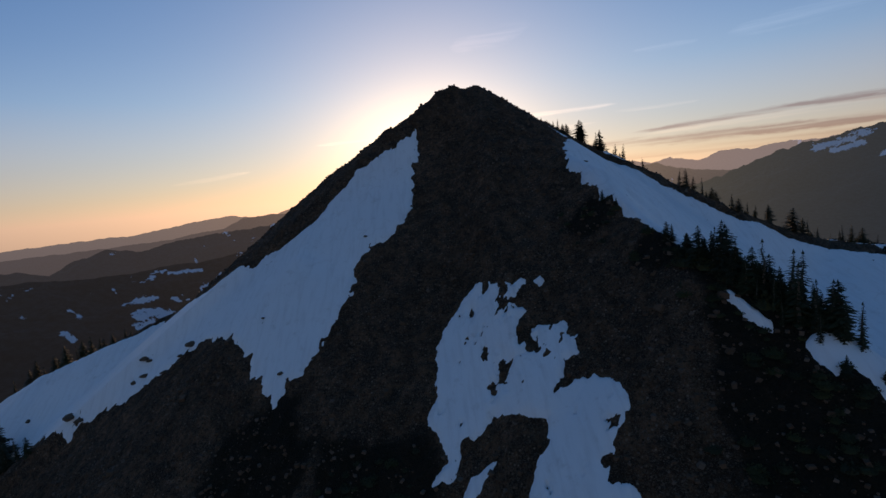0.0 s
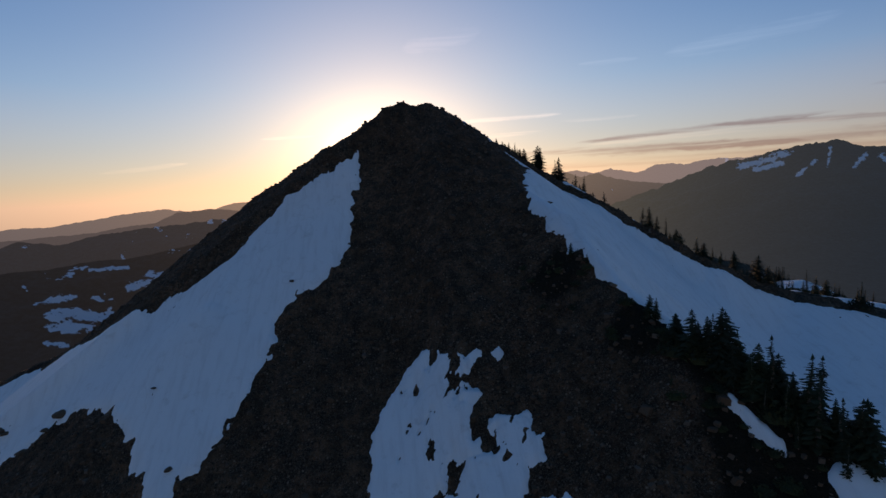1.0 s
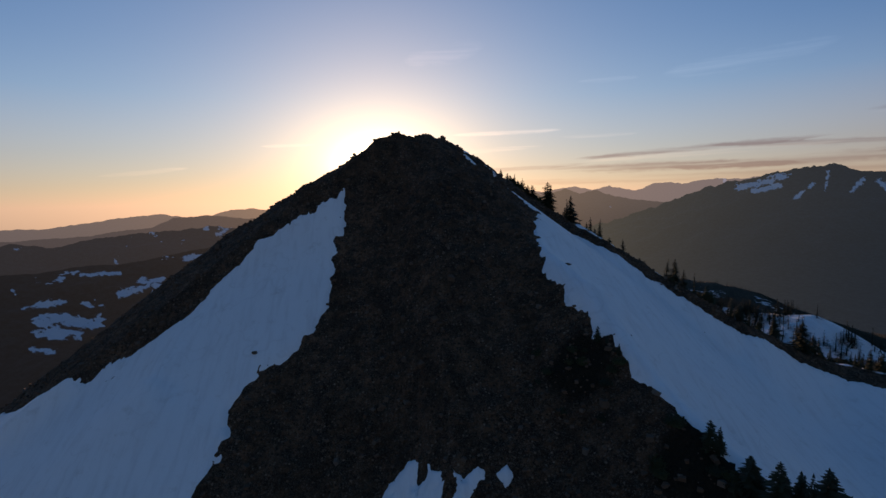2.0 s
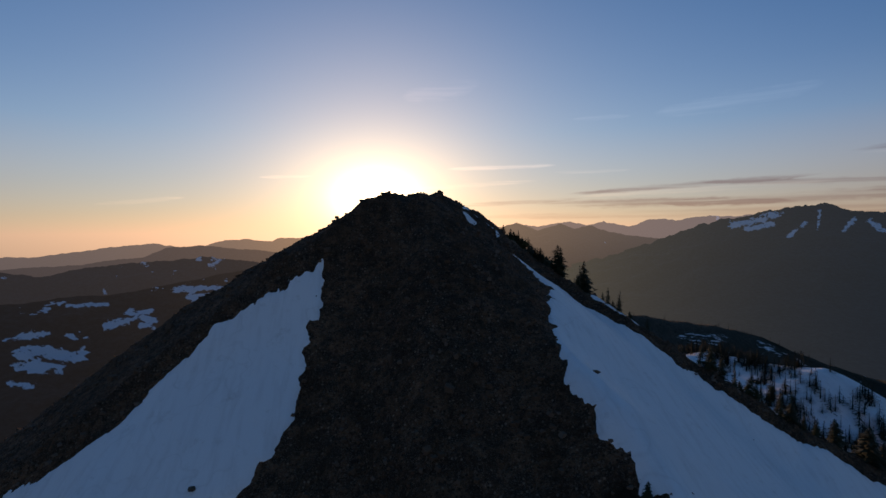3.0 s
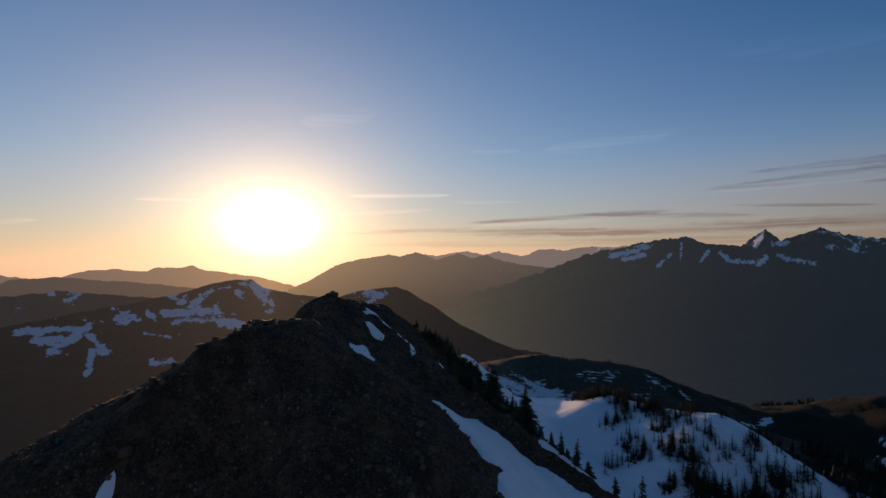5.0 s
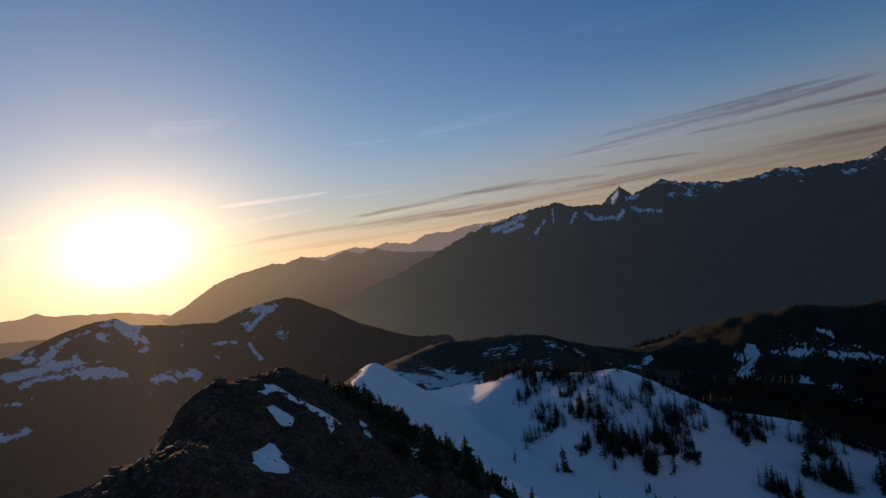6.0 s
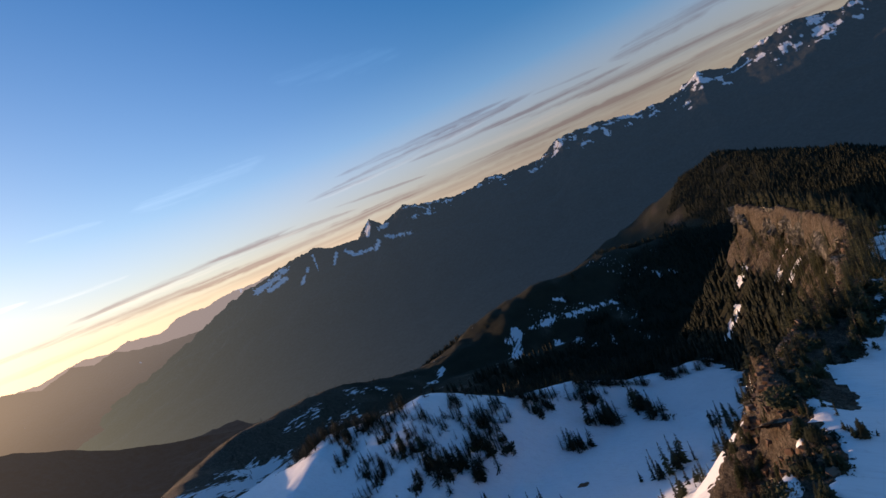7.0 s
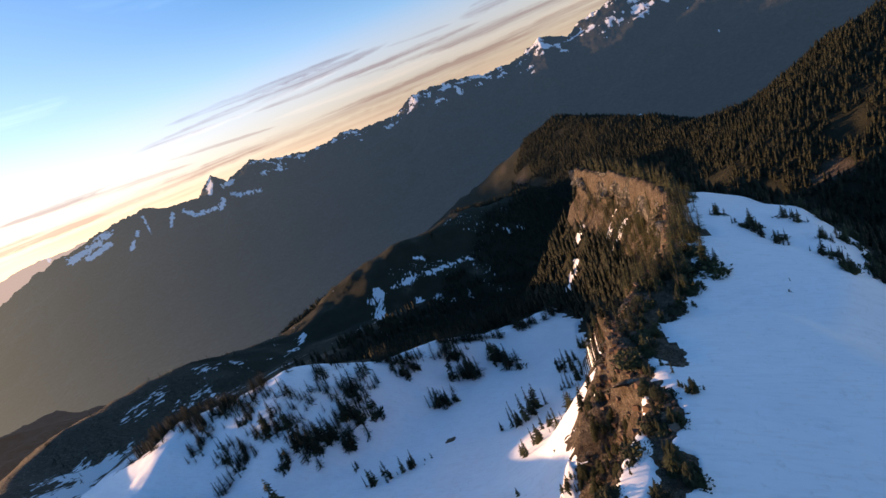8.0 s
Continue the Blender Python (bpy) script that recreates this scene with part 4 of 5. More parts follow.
# this nearer ridge also has haze put into its emission
far_range("backdrop_snowy_ridge", R2, 2000, 900, 700, range_material("hazy_snow_patched_ridge", (0.058, 0.043, 0.030), (0.0085, 0.0088, 0.0092), 0.9), "brown rocky ridge with snow patches", snow=(-420, -60, 0.30, -80, 14), seed=151, jag=0.12, rows=90,
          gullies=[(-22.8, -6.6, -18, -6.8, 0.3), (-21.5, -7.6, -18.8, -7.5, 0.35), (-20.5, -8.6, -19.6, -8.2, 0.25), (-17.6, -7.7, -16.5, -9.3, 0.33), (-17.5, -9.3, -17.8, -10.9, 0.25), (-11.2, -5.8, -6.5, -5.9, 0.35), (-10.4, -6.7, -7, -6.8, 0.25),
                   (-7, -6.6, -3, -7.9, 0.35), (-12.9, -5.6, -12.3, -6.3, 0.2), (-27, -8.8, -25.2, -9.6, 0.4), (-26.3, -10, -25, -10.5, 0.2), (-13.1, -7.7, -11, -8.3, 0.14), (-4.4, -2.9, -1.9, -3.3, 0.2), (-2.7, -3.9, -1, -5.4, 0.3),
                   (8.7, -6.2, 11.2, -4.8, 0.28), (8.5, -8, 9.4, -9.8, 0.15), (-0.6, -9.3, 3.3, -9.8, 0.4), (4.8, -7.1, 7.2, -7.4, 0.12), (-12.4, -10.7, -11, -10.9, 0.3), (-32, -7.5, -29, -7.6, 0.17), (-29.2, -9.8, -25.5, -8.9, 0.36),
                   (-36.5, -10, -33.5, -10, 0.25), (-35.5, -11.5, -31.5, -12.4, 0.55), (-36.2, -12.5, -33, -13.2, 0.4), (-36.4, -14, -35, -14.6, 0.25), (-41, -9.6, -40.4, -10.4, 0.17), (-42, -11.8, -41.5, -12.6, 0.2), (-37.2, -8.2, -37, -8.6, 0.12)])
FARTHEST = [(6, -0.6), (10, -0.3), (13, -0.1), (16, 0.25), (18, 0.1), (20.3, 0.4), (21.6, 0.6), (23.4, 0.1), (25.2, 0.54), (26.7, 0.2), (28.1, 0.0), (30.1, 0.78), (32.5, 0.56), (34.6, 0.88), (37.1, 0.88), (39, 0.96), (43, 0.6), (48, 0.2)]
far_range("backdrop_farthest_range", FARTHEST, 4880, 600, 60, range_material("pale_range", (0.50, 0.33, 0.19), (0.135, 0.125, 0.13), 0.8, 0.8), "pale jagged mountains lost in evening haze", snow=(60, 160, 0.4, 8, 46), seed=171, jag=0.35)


# ---- trees ----
def link_part(name, me, parent, label=""):
    ob = new(name, me)
    ob.parent = parent
    if label:
        ob["label"] = label
    return ob


def data_from(name, verts, faces, mat, flat=False):
    me = bpy.data.meshes.new(name)
    me.from_pydata(verts, [], faces)
    me.materials.append(mat)
    me.update()
    if not flat:
        me.polygons.foreach_set("use_smooth", np.ones(len(me.polygons), bool))
    return me


def trunk_mesh(height, radius, sides=7, lean=0.0, seed=0):
    r = random.Random(seed)
    verts, faces = [], []
    levels = 7
    for k in range(levels):
        f = k / (levels - 1)
        ox, oy = lean * f * f * height + r.uniform(-0.02, 0.02) * height * f, r.uniform(-0.015, 0.015) * height * f
        rad = radius * ((1 - f) ** 0.8 + 0.04) * (1.35 if k == 0 else 1)
        for i in range(sides):
            a = 2 * math.pi * i / sides
            verts.append((ox + rad * math.cos(a), oy + rad * math.sin(a), -0.25 + f * (height + 0.2)))
    for k in range(levels - 1):
        for i in range(sides):
            j = (i + 1) % sides
            faces.append((k * sides + i, k * sides + j, (k + 1) * sides + j, (k + 1) * sides + i))
    return data_from("trunk", verts, faces, BARK)


def crown_mesh(height, spread, whorls, arms, seed, mat, low=0.06, gaps=0.12, fine=True, coarse=False, lean=0.0, blunt=0.0):
    """Drooping sprays of needles set in whorls up a spire, uneven, with gaps between them."""
    r = random.Random(seed)
    verts, faces = [], []
    side_bias = r.uniform(0, 6.28)
    for k in range(whorls):
        f = low + (1 - low) * (k / (whorls - 1)) ** 0.92
        reach = spread * ((1 - f) ** (0.8 - 0.35 * blunt) + 0.035) * r.uniform(0.75, 1.15) * (0.72 + 0.28 * min(1, (f - low) * 9 + 0.25))
        for i in range(arms):
            if r.random() < gaps:
                continue
            a = 2 * math.pi * (i + r.uniform(-0.4, 0.4)) / arms + k * 1.1
            L = reach * r.uniform(0.55, 1.2) * (1 + 0.22 * math.cos(a - side_bias))
            z0 = f * height + r.uniform(-0.012, 0.012) * height
            x0 = lean * f * f * height
            ca, sa = math.cos(a), math.sin(a)
            drop = L * r.uniform(0.18, 0.5)
            w = (L * r.uniform(0.16, 0.28) + 0.03) * (1.9 if coarse else 1.0)
            steps = 3 if fine else 1 if coarse else 2
            ring = []
            for s_ in range(steps + 1):
                u = s_ / steps
                rad = L * u
                z = z0 + 0.10 * L * math.sin(u * 2.2) - drop * u ** 1.5 + (0.12 * L * max(0, u - 0.7) if fine else 0)
                ww = w * (0.25 + 1.5 * u * (1 - u) * 1.9) * (r.uniform(0.6, 1.3) if 0 < s_ < steps else (0.5 if s_ == 0 else 0.55 if coarse else 0.12))
                sag = 0.45 * ww
                n = len(verts)
                verts += [(x0 + rad * ca, rad * sa, z), (x0 + rad * ca - ww * sa, rad * sa + ww * ca, z - sag), (x0 + rad * ca + ww * sa, rad * sa - ww * ca, z - sag)]
                if s_:
                    p = n - 3
                    faces += [(p, n, n + 1, p + 1), (p + 2, n + 2, n, p)]
            if fine:
                for _ in range(2):
                    u = r.uniform(0.3, 0.95)
                    b, sgn = L * u, r.choice((-1, 1))
                    zz = z0 - drop * u ** 1.5
                    n = len(verts)
                    t = L * r.uniform(0.12, 0.26)
                    verts += [(x0 + b * ca, b * sa, zz), (x0 + (b + t) * ca - sgn * t * sa, (b + t) * sa + sgn * t * ca, zz - t * r.uniform(-0.1, 0.8)), (x0 + (b + 0.5 * t) * ca, (b + 0.5 * t) * sa, zz - 0.5 * t)]
                    faces.append((n, n + 1, n + 2))
    # leader at the top
    n = len(verts)
    q = 0.02 * height
    x0 = lean * height
    verts += [(x0 + q, 0, height * 0.95), (x0 - q * 0.5, q * 0.87, height * 0.95), (x0 - q * 0.5, -q * 0.87, height * 0.95), (x0, 0, height * 1.02)]
    faces += [(n, n + 1, n + 3), (n + 1, n + 2, n + 3), (n + 2, n, n + 3)]
    return data_from("crown", verts, faces, mat, flat=True)


def conifer(name, height, spread, whorls, arms, seed, mat, label, category, **kw):
    ob = new(name)
    ob.empty_display_size = 0.1
    link_part("trunk", trunk_mesh(height * 0.97, 0.022 * height + 0.03, 7 if kw.get("fine", True) else 5, kw.get("lean", 0.0), seed), ob, "grey bark trunk")
    link_part("crown", crown_mesh(height, spread, whorls, arms, seed, mat, **kw), ob)
    return tagged(ob, label, category)


def shrub_mesh(seed, mat, radius=1.0, tall=0.7, sprays=150):
    """Low matted fir: short upright sprays over a cushion."""
    r = random.Random(seed)
    verts, faces = [], []
    for _ in range(sprays):
        a, d = r.uniform(0, 6.283), radius * math.sqrt(r.random())
        x, y = d * math.cos(a) * r.uniform(0.8, 1.15), d * math.sin(a)
        z = tall * (1 - (d / radius) ** 2) * r.uniform(0.15, 1.0)
        L, b = r.uniform(0.18, 0.4) * radius, r.uniform(0, 6.283)
        t = r.uniform(0.2, 1.1)
        tip = (x + L * math.cos(b) * math.cos(t), y + L * math.sin(b) * math.cos(t), z + L * math.sin(t))
        w = L * 0.3
        n = len(verts)
        mid_ = tuple((p + q) / 2 for p, q in zip((x, y, z), tip))
        verts += [(x, y, z - 0.1), (mid_[0] - w * math.sin(b), mid_[1] + w * math.cos(b), mid_[2]), tip, (mid_[0] + w * math.sin(b), mid_[1] - w * math.cos(b), mid_[2]), (mid_[0], mid_[1], mid_[2] + w * 0.6)]
        faces += [(n, n + 1, n + 4), (n + 1, n + 2, n + 4), (n + 2, n + 3, n + 4), (n + 3, n, n + 4)]
    n = len(verts)
    ring = 10
    for k in range(3):
        for i in range(ring):
            a = 6.283 * i / ring
            rr = radius * (0.8, 0.6, 0.22)[k] * r.uniform(0.75, 1.2)
            verts.append((rr * math.cos(a), rr * math.sin(a), (-0.3, 0.25, 0.5)[k] * tall * r.uniform(0.85, 1.1)))
    for k in range(2):
        for i in range(ring):
            j = (i + 1) % ring
            faces.append((n + k * ring + i, n + k * ring + j, n + (k + 1) * ring + j, n + (k + 1) * ring + i))
    faces.append(tuple(n + 2 * ring + i for i in range(ring)))
    return data_from("krummholz", verts, faces, mat, flat=True)


place_rng = random.Random(42)


def put(protos, x, y, height, base, group="", sink=0.1, stretch=(0.85, 1.15)):
    """A copy of one of the prototypes, grown to a height, standing on the ground."""
    ob = place_rng.choice(protos)
    k = height / base
    w = k * place_rng.uniform(*stretch)
    m = Matrix.Translation((x, y, at(x, y) - sink)) @ pose(0, 0, 0, place_rng.uniform(-3, 3), place_rng.uniform(-3, 3), place_rng.uniform(0, 360)) @ Matrix.Diagonal((w, w, k, 1))
    c = copy_thing(ob, m)
    if group:
        c["group"] = group
    return c


def drop_prototypes(obs):
    for ob in obs:
        for o in (*ob.children_recursive, ob):
            bpy.data.objects.remove(o)


FIRS = [conifer("fir", 6.0, s, w, a, 200 + i, FIR, "dark subalpine fir with a narrow ragged crown", "tree", gaps=g, lean=l, blunt=b)
        for i, (s, w, a, g, l, b) in enumerate([(1.25, 27, 7, 0.12, 0.01, 0.2), (1.0, 28, 6, 0.18, -0.015, 0.0), (1.5, 27, 7, 0.15, 0.0, 0.5), (1.2, 25, 7, 0.25, 0.03, 0.2), (0.85, 29, 6, 0.12, 0.0, 0.0), (1.7, 24, 8, 0.2, -0.03, 0.7)])]
SMALL = [conifer("hemlock", 14.0, s, w, a, 300 + i, FIR_SUNNY if i % 3 == 2 else FIR, "dark spire-shaped mountain hemlock on snow", "tree", gaps=0.08, fine=False, blunt=b)
         for i, (s, w, a, b) in enumerate([(2.3, 15, 6, 0.0), (2.0, 17, 6, 0.1), (2.8, 14, 7, 0.3), (1.7, 17, 5, 0.0), (2.5, 15, 6, 0.5), (3.2, 13, 7, 0.7)])]
FAR = [conifer("far_hemlock", 14.0, s, w, a, 330 + i, FIR, "far dark hemlock", "tree", gaps=0.05, fine=False, coarse=True, blunt=b_) for i, (s, w, a, b_) in enumerate([(3.5, 11, 7, 0.1), (3.0, 12, 6, 0.2), (3.9, 10, 7, 0.5), (2.9, 11, 6, 0.1)])]
BUSH = [tagged(new("krummholz", shrub_mesh(400 + i, FIR_SUNNY if i == 2 else FIR, 1.0, 0.8)), "low matted fir shrub on the rocky ridge", "shrub") for i in range(3)]

# firs along the spur beside the long snow slope
SPUR = [(27.6, 85.4, 2.0), (28.9, 82.5, 1.5), (28.2, 84.2, 1.2), (31.3, 69.6, 2.8), (32, 69, 2.7), (32.6, 66, 2.4), (32.5, 62.6, 5.3), (33.4, 61.3, 5.7), (34, 60.7, 6.8), (34.7, 60.3, 6.6), (35.4, 59.6, 5),
        (36.3, 57.8, 5.6), (37.3, 57.2, 6.9), (37.9, 57.1, 5.4), (35.4, 57.6, 4.8), (38.7, 54.4, 7.4), (39.5, 54.1, 7.4), (38.3, 52.9, 7.2), (39.4, 51.7, 6.1), (40.6, 51.4, 6.2), (41.6, 51, 6.4), (43, 50.2, 5.6), (39.1, 47.4, 2.5)]
for x, y, h in SPUR:
    put(FIRS, x, y, h, 6.0, "firs along the rocky spur", 0.1, (1.1, 1.5))
for x, y, h in [(33.6, 62, 3.8), (34.6, 59, 4.4), (36.4, 59, 4.0), (37.2, 55.4, 4.6), (38.2, 55.6, 4.8), (39.9, 52.8, 4.4), (40.9, 50, 4.2), (42.3, 49.2, 3.6), (35.8, 56.4, 3.4), (38.8, 50.4, 3.6), (37, 53.6, 3.2)]:
    put(FIRS, x, y, h, 6.0, "firs along the rocky spur")
def strip_distance(x, y):
    return float(signed_distance(STRIP, np.array([x]), np.array([y]))[0])


for i in range(70):
    f = place_rng.random()
    x, y = 32.2 + 10.4 * f + place_rng.uniform(-0.8, 1.2), 65 - 14.5 * f + place_rng.uniform(-0.8, 1.4)
    if strip_distance(x, y) > -0.5 or (x > 37 and y < 51.8):
        continue
    put(FIRS, x, y, place_rng.uniform(1.6, 4.2), 6.0, "firs along the rocky spur", 0.1, (1.3, 1.9))
for i in range(46):
    f = place_rng.random()
    x, y = 31 + 12 * f + place_rng.uniform(-2.2, 1.2), 66 - 18 * f + place_rng.uniform(-2.5, 1.0)
    if (x > 36.6 and y < 52.4) or strip_distance(x, y) > -1.0:
        continue
    put(BUSH, x, y, place_rng.uniform(0.8, 1.7), 0.8, "matted firs on the spur", 0.05)
# dark mats on the heath of the face
HEATH = [(24.9, 85.5), (23.5, 84.2), (25.7, 82.1), (30.9, 58.3), (33.2, 56.5), (34.6, 53.5), (35.9, 50.8), (36.4, 47.5), (37.4, 46.6), (37.9, 43.8), (35, 42.2), (33.6, 44.5), (30.4, 43.1), (28.2, 45.6), (-8.3, 59.4), (-14.7, 61.9), (-10.8, 62.1), (-17.9, 61.4), (31.5, 66.4), (29.7, 71.3)]
for x, y in HEATH:
    for i in range(5):
        put(BUSH, x + place_rng.gauss(0, 1.6), y + place_rng.gauss(0, 1.6), place_rng.uniform(0.3, 0.7), 0.8, "dark heath mats on the face", 0.12, (1.0, 1.5))
for x, y, h in [(29.2, 61.2, 1.4), (42.2, 46.4, 1.6)]:
    put(FIRS, x, y, h, 6.0, "firs along the rocky spur")
# firs behind the east crest
CREST = [(36.6, 174.8, 2.6), (38.2, 173.1, 3.2), (40, 172.4, 4), (41, 170, 4.2), (42.2, 168.5, 4), (44.2, 167.4, 4.4), (46.6, 166.8, 4.6), (49.4, 166.1, 5), (52, 166, 4.2), (54.2, 165, 5.6), (55, 162.8, 5), (57, 162.2, 6.2), (58.2, 161, 6.4), (60.3, 160.4, 5),
         (47.2, 146.8, 6.4), (42.3, 147.8, 5.6), (46, 149, 4), (39.6, 151.5, 3.4), (38.4, 153.5, 3.2), (37, 155.5, 2.8), (50, 142.5, 3.4), (53.5, 138, 3)]
for x, y, h in CREST:
    put(FIRS, x, y, h * (0.85 if y > 158 else 1.25), 6.0, "firs behind the rocky crest", 0.1, (1.15, 1.6))
    if x > 39 and y > 158:
        put(FIRS, x + place_rng.uniform(-1.6, 1.6), y + place_rng.uniform(-1.6, 1.2), h * place_rng.uniform(0.6, 1.05), 6.0, "firs behind the rocky crest", 0.1, (1.1, 1.6))
for x, y, h in [(35.8, 149.6, 3.2), (37, 148.8, 3.0), (38, 148.2, 3.6), (41.2, 146.4, 4.6), (45.4, 144, 5.4), (46.6, 143.6, 4.6), (48.6, 137.4, 3.8), (49.8, 135.6, 4.6), (53.5, 131.4, 3.2), (59.8, 124.9, 4.2), (61.3, 123.8, 5.2), (62.2, 122.6, 4.0), (63.8, 121.2, 4.8), (65.2, 119.8, 3.2),
                (66, 119, 3.0), (68.4, 116.6, 4.2), (69.4, 115.4, 3.4), (70.6, 114.2, 3.0), (72, 113.4, 3.0), (74.6, 112.9, 4.4), (79.2, 111.4, 5.8), (81, 110.8, 4.0), (82.2, 110.6, 3.8), (83.8, 109.9, 3.2), (88, 107.9, 3.8), (89.6, 107.2, 4.4), (91.2, 106.8, 4.0)]:
    put(FIRS, x + 0.4, y + 0.6, h, 6.0, "firs behind the rocky crest", 0.2, (1.2, 1.9))
    put(FIRS, x + place_rng.uniform(0, 1.6), y + place_rng.uniform(0.2, 1.6), h * place_rng.uniform(0.4, 0.7), 6.0, "firs behind the rocky crest", 0.2, (1.2, 1.9))
for i in range(16):
    f = place_rng.random()
    put(FIRS, 40 + 22 * f + place_rng.uniform(0, 3.5), 173.5 - 13 * f + place_rng.uniform(-1.5, 4), place_rng.uniform(2.2, 4.4), 6.0, "firs behind the rocky crest", 0.1, (1.3, 1.9))
put(FIRS[5:6], 47.4, 146.6, 7.6, 6.0, "firs behind the rocky crest", 0.1, (1.2, 1.3))
put(FIRS[2:3], 42.6, 147.7, 6.6, 6.0, "firs behind the rocky crest", 0.1, (1.3, 1.4))
BEHIND = []
for i in range(64):
    f = i / 63
    x, y = 57 + 68 * f + place_rng.uniform(-1.5, 1.5), 131 - 38 * f + place_rng.uniform(0.3, 4.0)
    BEHIND.append((x, y, place_rng.uniform(1.4, 3.2) + 2.2 * f * place_rng.random()))
for i in range(60):
    f = place_rng.random()
    if i < 34:
        x, y = 38 + 22 * f + place_rng.uniform(-1.5, 1), 174 - 13 * f + place_rng.uniform(-3, 1.5)
    else:
        x, y = 66 + 58 * f, 126 - 33 * f + place_rng.uniform(0, 4)
    put(BUSH, x, y, place_rng.uniform(0.9, 1.9), 0.8, "matted firs behind the crest", 0.05, (1.0, 1.6))
for x, y, h in [(-116, 121, 6), (-112, 121.5, 6.5), (-109, 121, 7), (-105, 122, 6), (-102, 122, 7), (-99.5, 123, 5.5), (-96, 124, 6.5), (-94, 124, 4.5), (-91, 125, 4), (-107, 125, 7), (-100, 127, 6.5), (-113, 126, 7), (-88, 126, 3.5),
                (-98, 96, 8), (-101, 99, 9.5), (-104, 97, 7), (-94, 93, 6), (-90, 91.5, 5), (-108, 101, 9), (-86, 89.5, 4), (-112, 104, 8), (-97, 92, 5), (-104, 124, 6), (-99, 125, 7), (-94, 126, 5), (-110, 124, 6), (-88, 128, 4)]:
    put(FIRS, x, y, h, 6.0, "firs on the western shoulder", 0.1, (1.1, 1.6))

# hemlocks in the snow basin: clumps at (x, y, height)
CLUMPS = [(252, 388, 13), (247, 364, 11.7), (240, 345, 11), (270, 393, 13), (278, 379, 13.5), (265, 353, 11.6), (254, 332, 16), (256, 318, 13), (248, 306, 14), (245, 296, 17), (250, 290, 15), (248, 278, 17), (264, 281, 17), (264, 271, 16),
          (276, 270, 10.6), (284, 283, 12), (237, 313, 12), (319, 258, 15), (326, 255, 11), (291, 229, 16), (296, 224, 10), (348, 228, 18), (329, 219, 20), (335, 216, 18), (354, 198, 18), (341, 186, 20), (330, 177, 10)]
FLOOR = [(207.5, 306.7, 18), (189.8, 330, 8), (195, 268.6, 11), (228, 265, 9), (214.6, 248.6, 12), (220, 241, 13), (222, 232.7, 12), (226, 226.7, 13), (230, 217.7, 6), (312, 143, 17), (306, 138, 16), (244, 168.5, 19), (249, 164, 20), (254, 160, 21), (262, 158.5, 18),
         (280, 140, 17), (288, 134, 15), (296, 131, 14)]
GROVE = []
for x, y, h in CLUMPS:
    put(SMALL, x, y, h * place_rng.uniform(0.7, 1.05), 14.0, "hemlocks in the snow basin", 0.0, (1.1, 1.7))
    for i in range(place_rng.choice((6, 7))):
        GROVE.append((x + place_rng.gauss(0, 4.5), y + place_rng.gauss(0, 4.0), h * place_rng.uniform(0.4, 1.05)))
    put(BUSH, x + place_rng.gauss(0, 2), y + place_rng.gauss(0, 2), place_rng.uniform(1.8, 3.0), 0.8, "dark matted shrubs under the hemlocks", 0.2, (1.2, 2.2))
for x, y, h in FLOOR:
    put(SMALL, x, y, h, 14.0, "hemlocks in the snow basin", 0.0)
    for i in range(place_rng.choice((2, 3, 4))):
        GROVE.append((x + place_rng.gauss(0, 3.0), y + place_rng.gauss(0, 3.0), h * place_rng.uniform(0.35, 0.8)))
# along the rim and on the mound's far side
RIM = []
ROWS_OF_TREES = [(256, 431), (284, 446), (300, 446), (272, 390), (265, 390), (273, 377), (274, 364), (276, 356), (273, 345), (273, 334), (274, 325), (222, 356), (231, 354), (238, 352), (242, 347), (251, 348), (250, 328), (267, 308), (284, 284), (281, 276), (277, 303),
                 (286, 292), (265, 323), (260, 314), (293, 276), (280, 293), (318, 301), (350, 287), (364, 250)]
for x, y in ROWS_OF_TREES:
    for i in range(5):
        RIM.append((x + place_rng.gauss(0, 4.5), y + place_rng.gauss(0, 5), place_rng.uniform(6, 14)))
for i in range(260):
    f = place_rng.random()
    x, y = 262 + 64 * f + place_rng.gauss(0, 5), 450 - 60 * f + place_rng.gauss(6, 10)
    RIM.append((x, y, place_rng.uniform(7, 15)))

for x, y, h in CLUMPS:
    for i in range(9):
        RIM.append((x + place_rng.gauss(0, 5.0), y + place_rng.gauss(0, 4.5), h * place_rng.uniform(0.35, 0.95)))
EDGE = [(268, 430), (276, 424), (282, 378), (290, 330), (307, 290), (362, 248), (430, 187), (450, 150)]
for (ax, ay), (bx, by) in zip(EDGE[:-1], EDGE[1:]):
    for i in range(int(math.hypot(bx - ax, by - ay) * 2.4)):
        f, d = place_rng.random(), place_rng.gauss(-2, 6)
        L = math.hypot(bx - ax, by - ay)
        x, y = ax + f * (bx - ax) - d * (by - ay) / L, ay + f * (by - ay) + d * (bx - ax) / L
        if noise.noise((x / 18, y / 18, 9.1)) > 0.12 + 0.03 * d:
            RIM.append((x, y, place_rng.uniform(6, 14)))

for i in range(420):
    x, y = place_rng.uniform(262, 560), place_rng.uniform(440, 640)
    if noise.noise((x / 34, y / 34, 2.7)) > 0.02:
        RIM.append((x, y, place_rng.uniform(3, 7)))

for i in range(60):
    x, y = place_rng.uniform(120, 215), place_rng.uniform(420, 520)
    if noise.noise((x / 20, y / 20, 5.2)) > 0.05:
        RIM.append((x, y, place_rng.uniform(1.2, 3.0)))

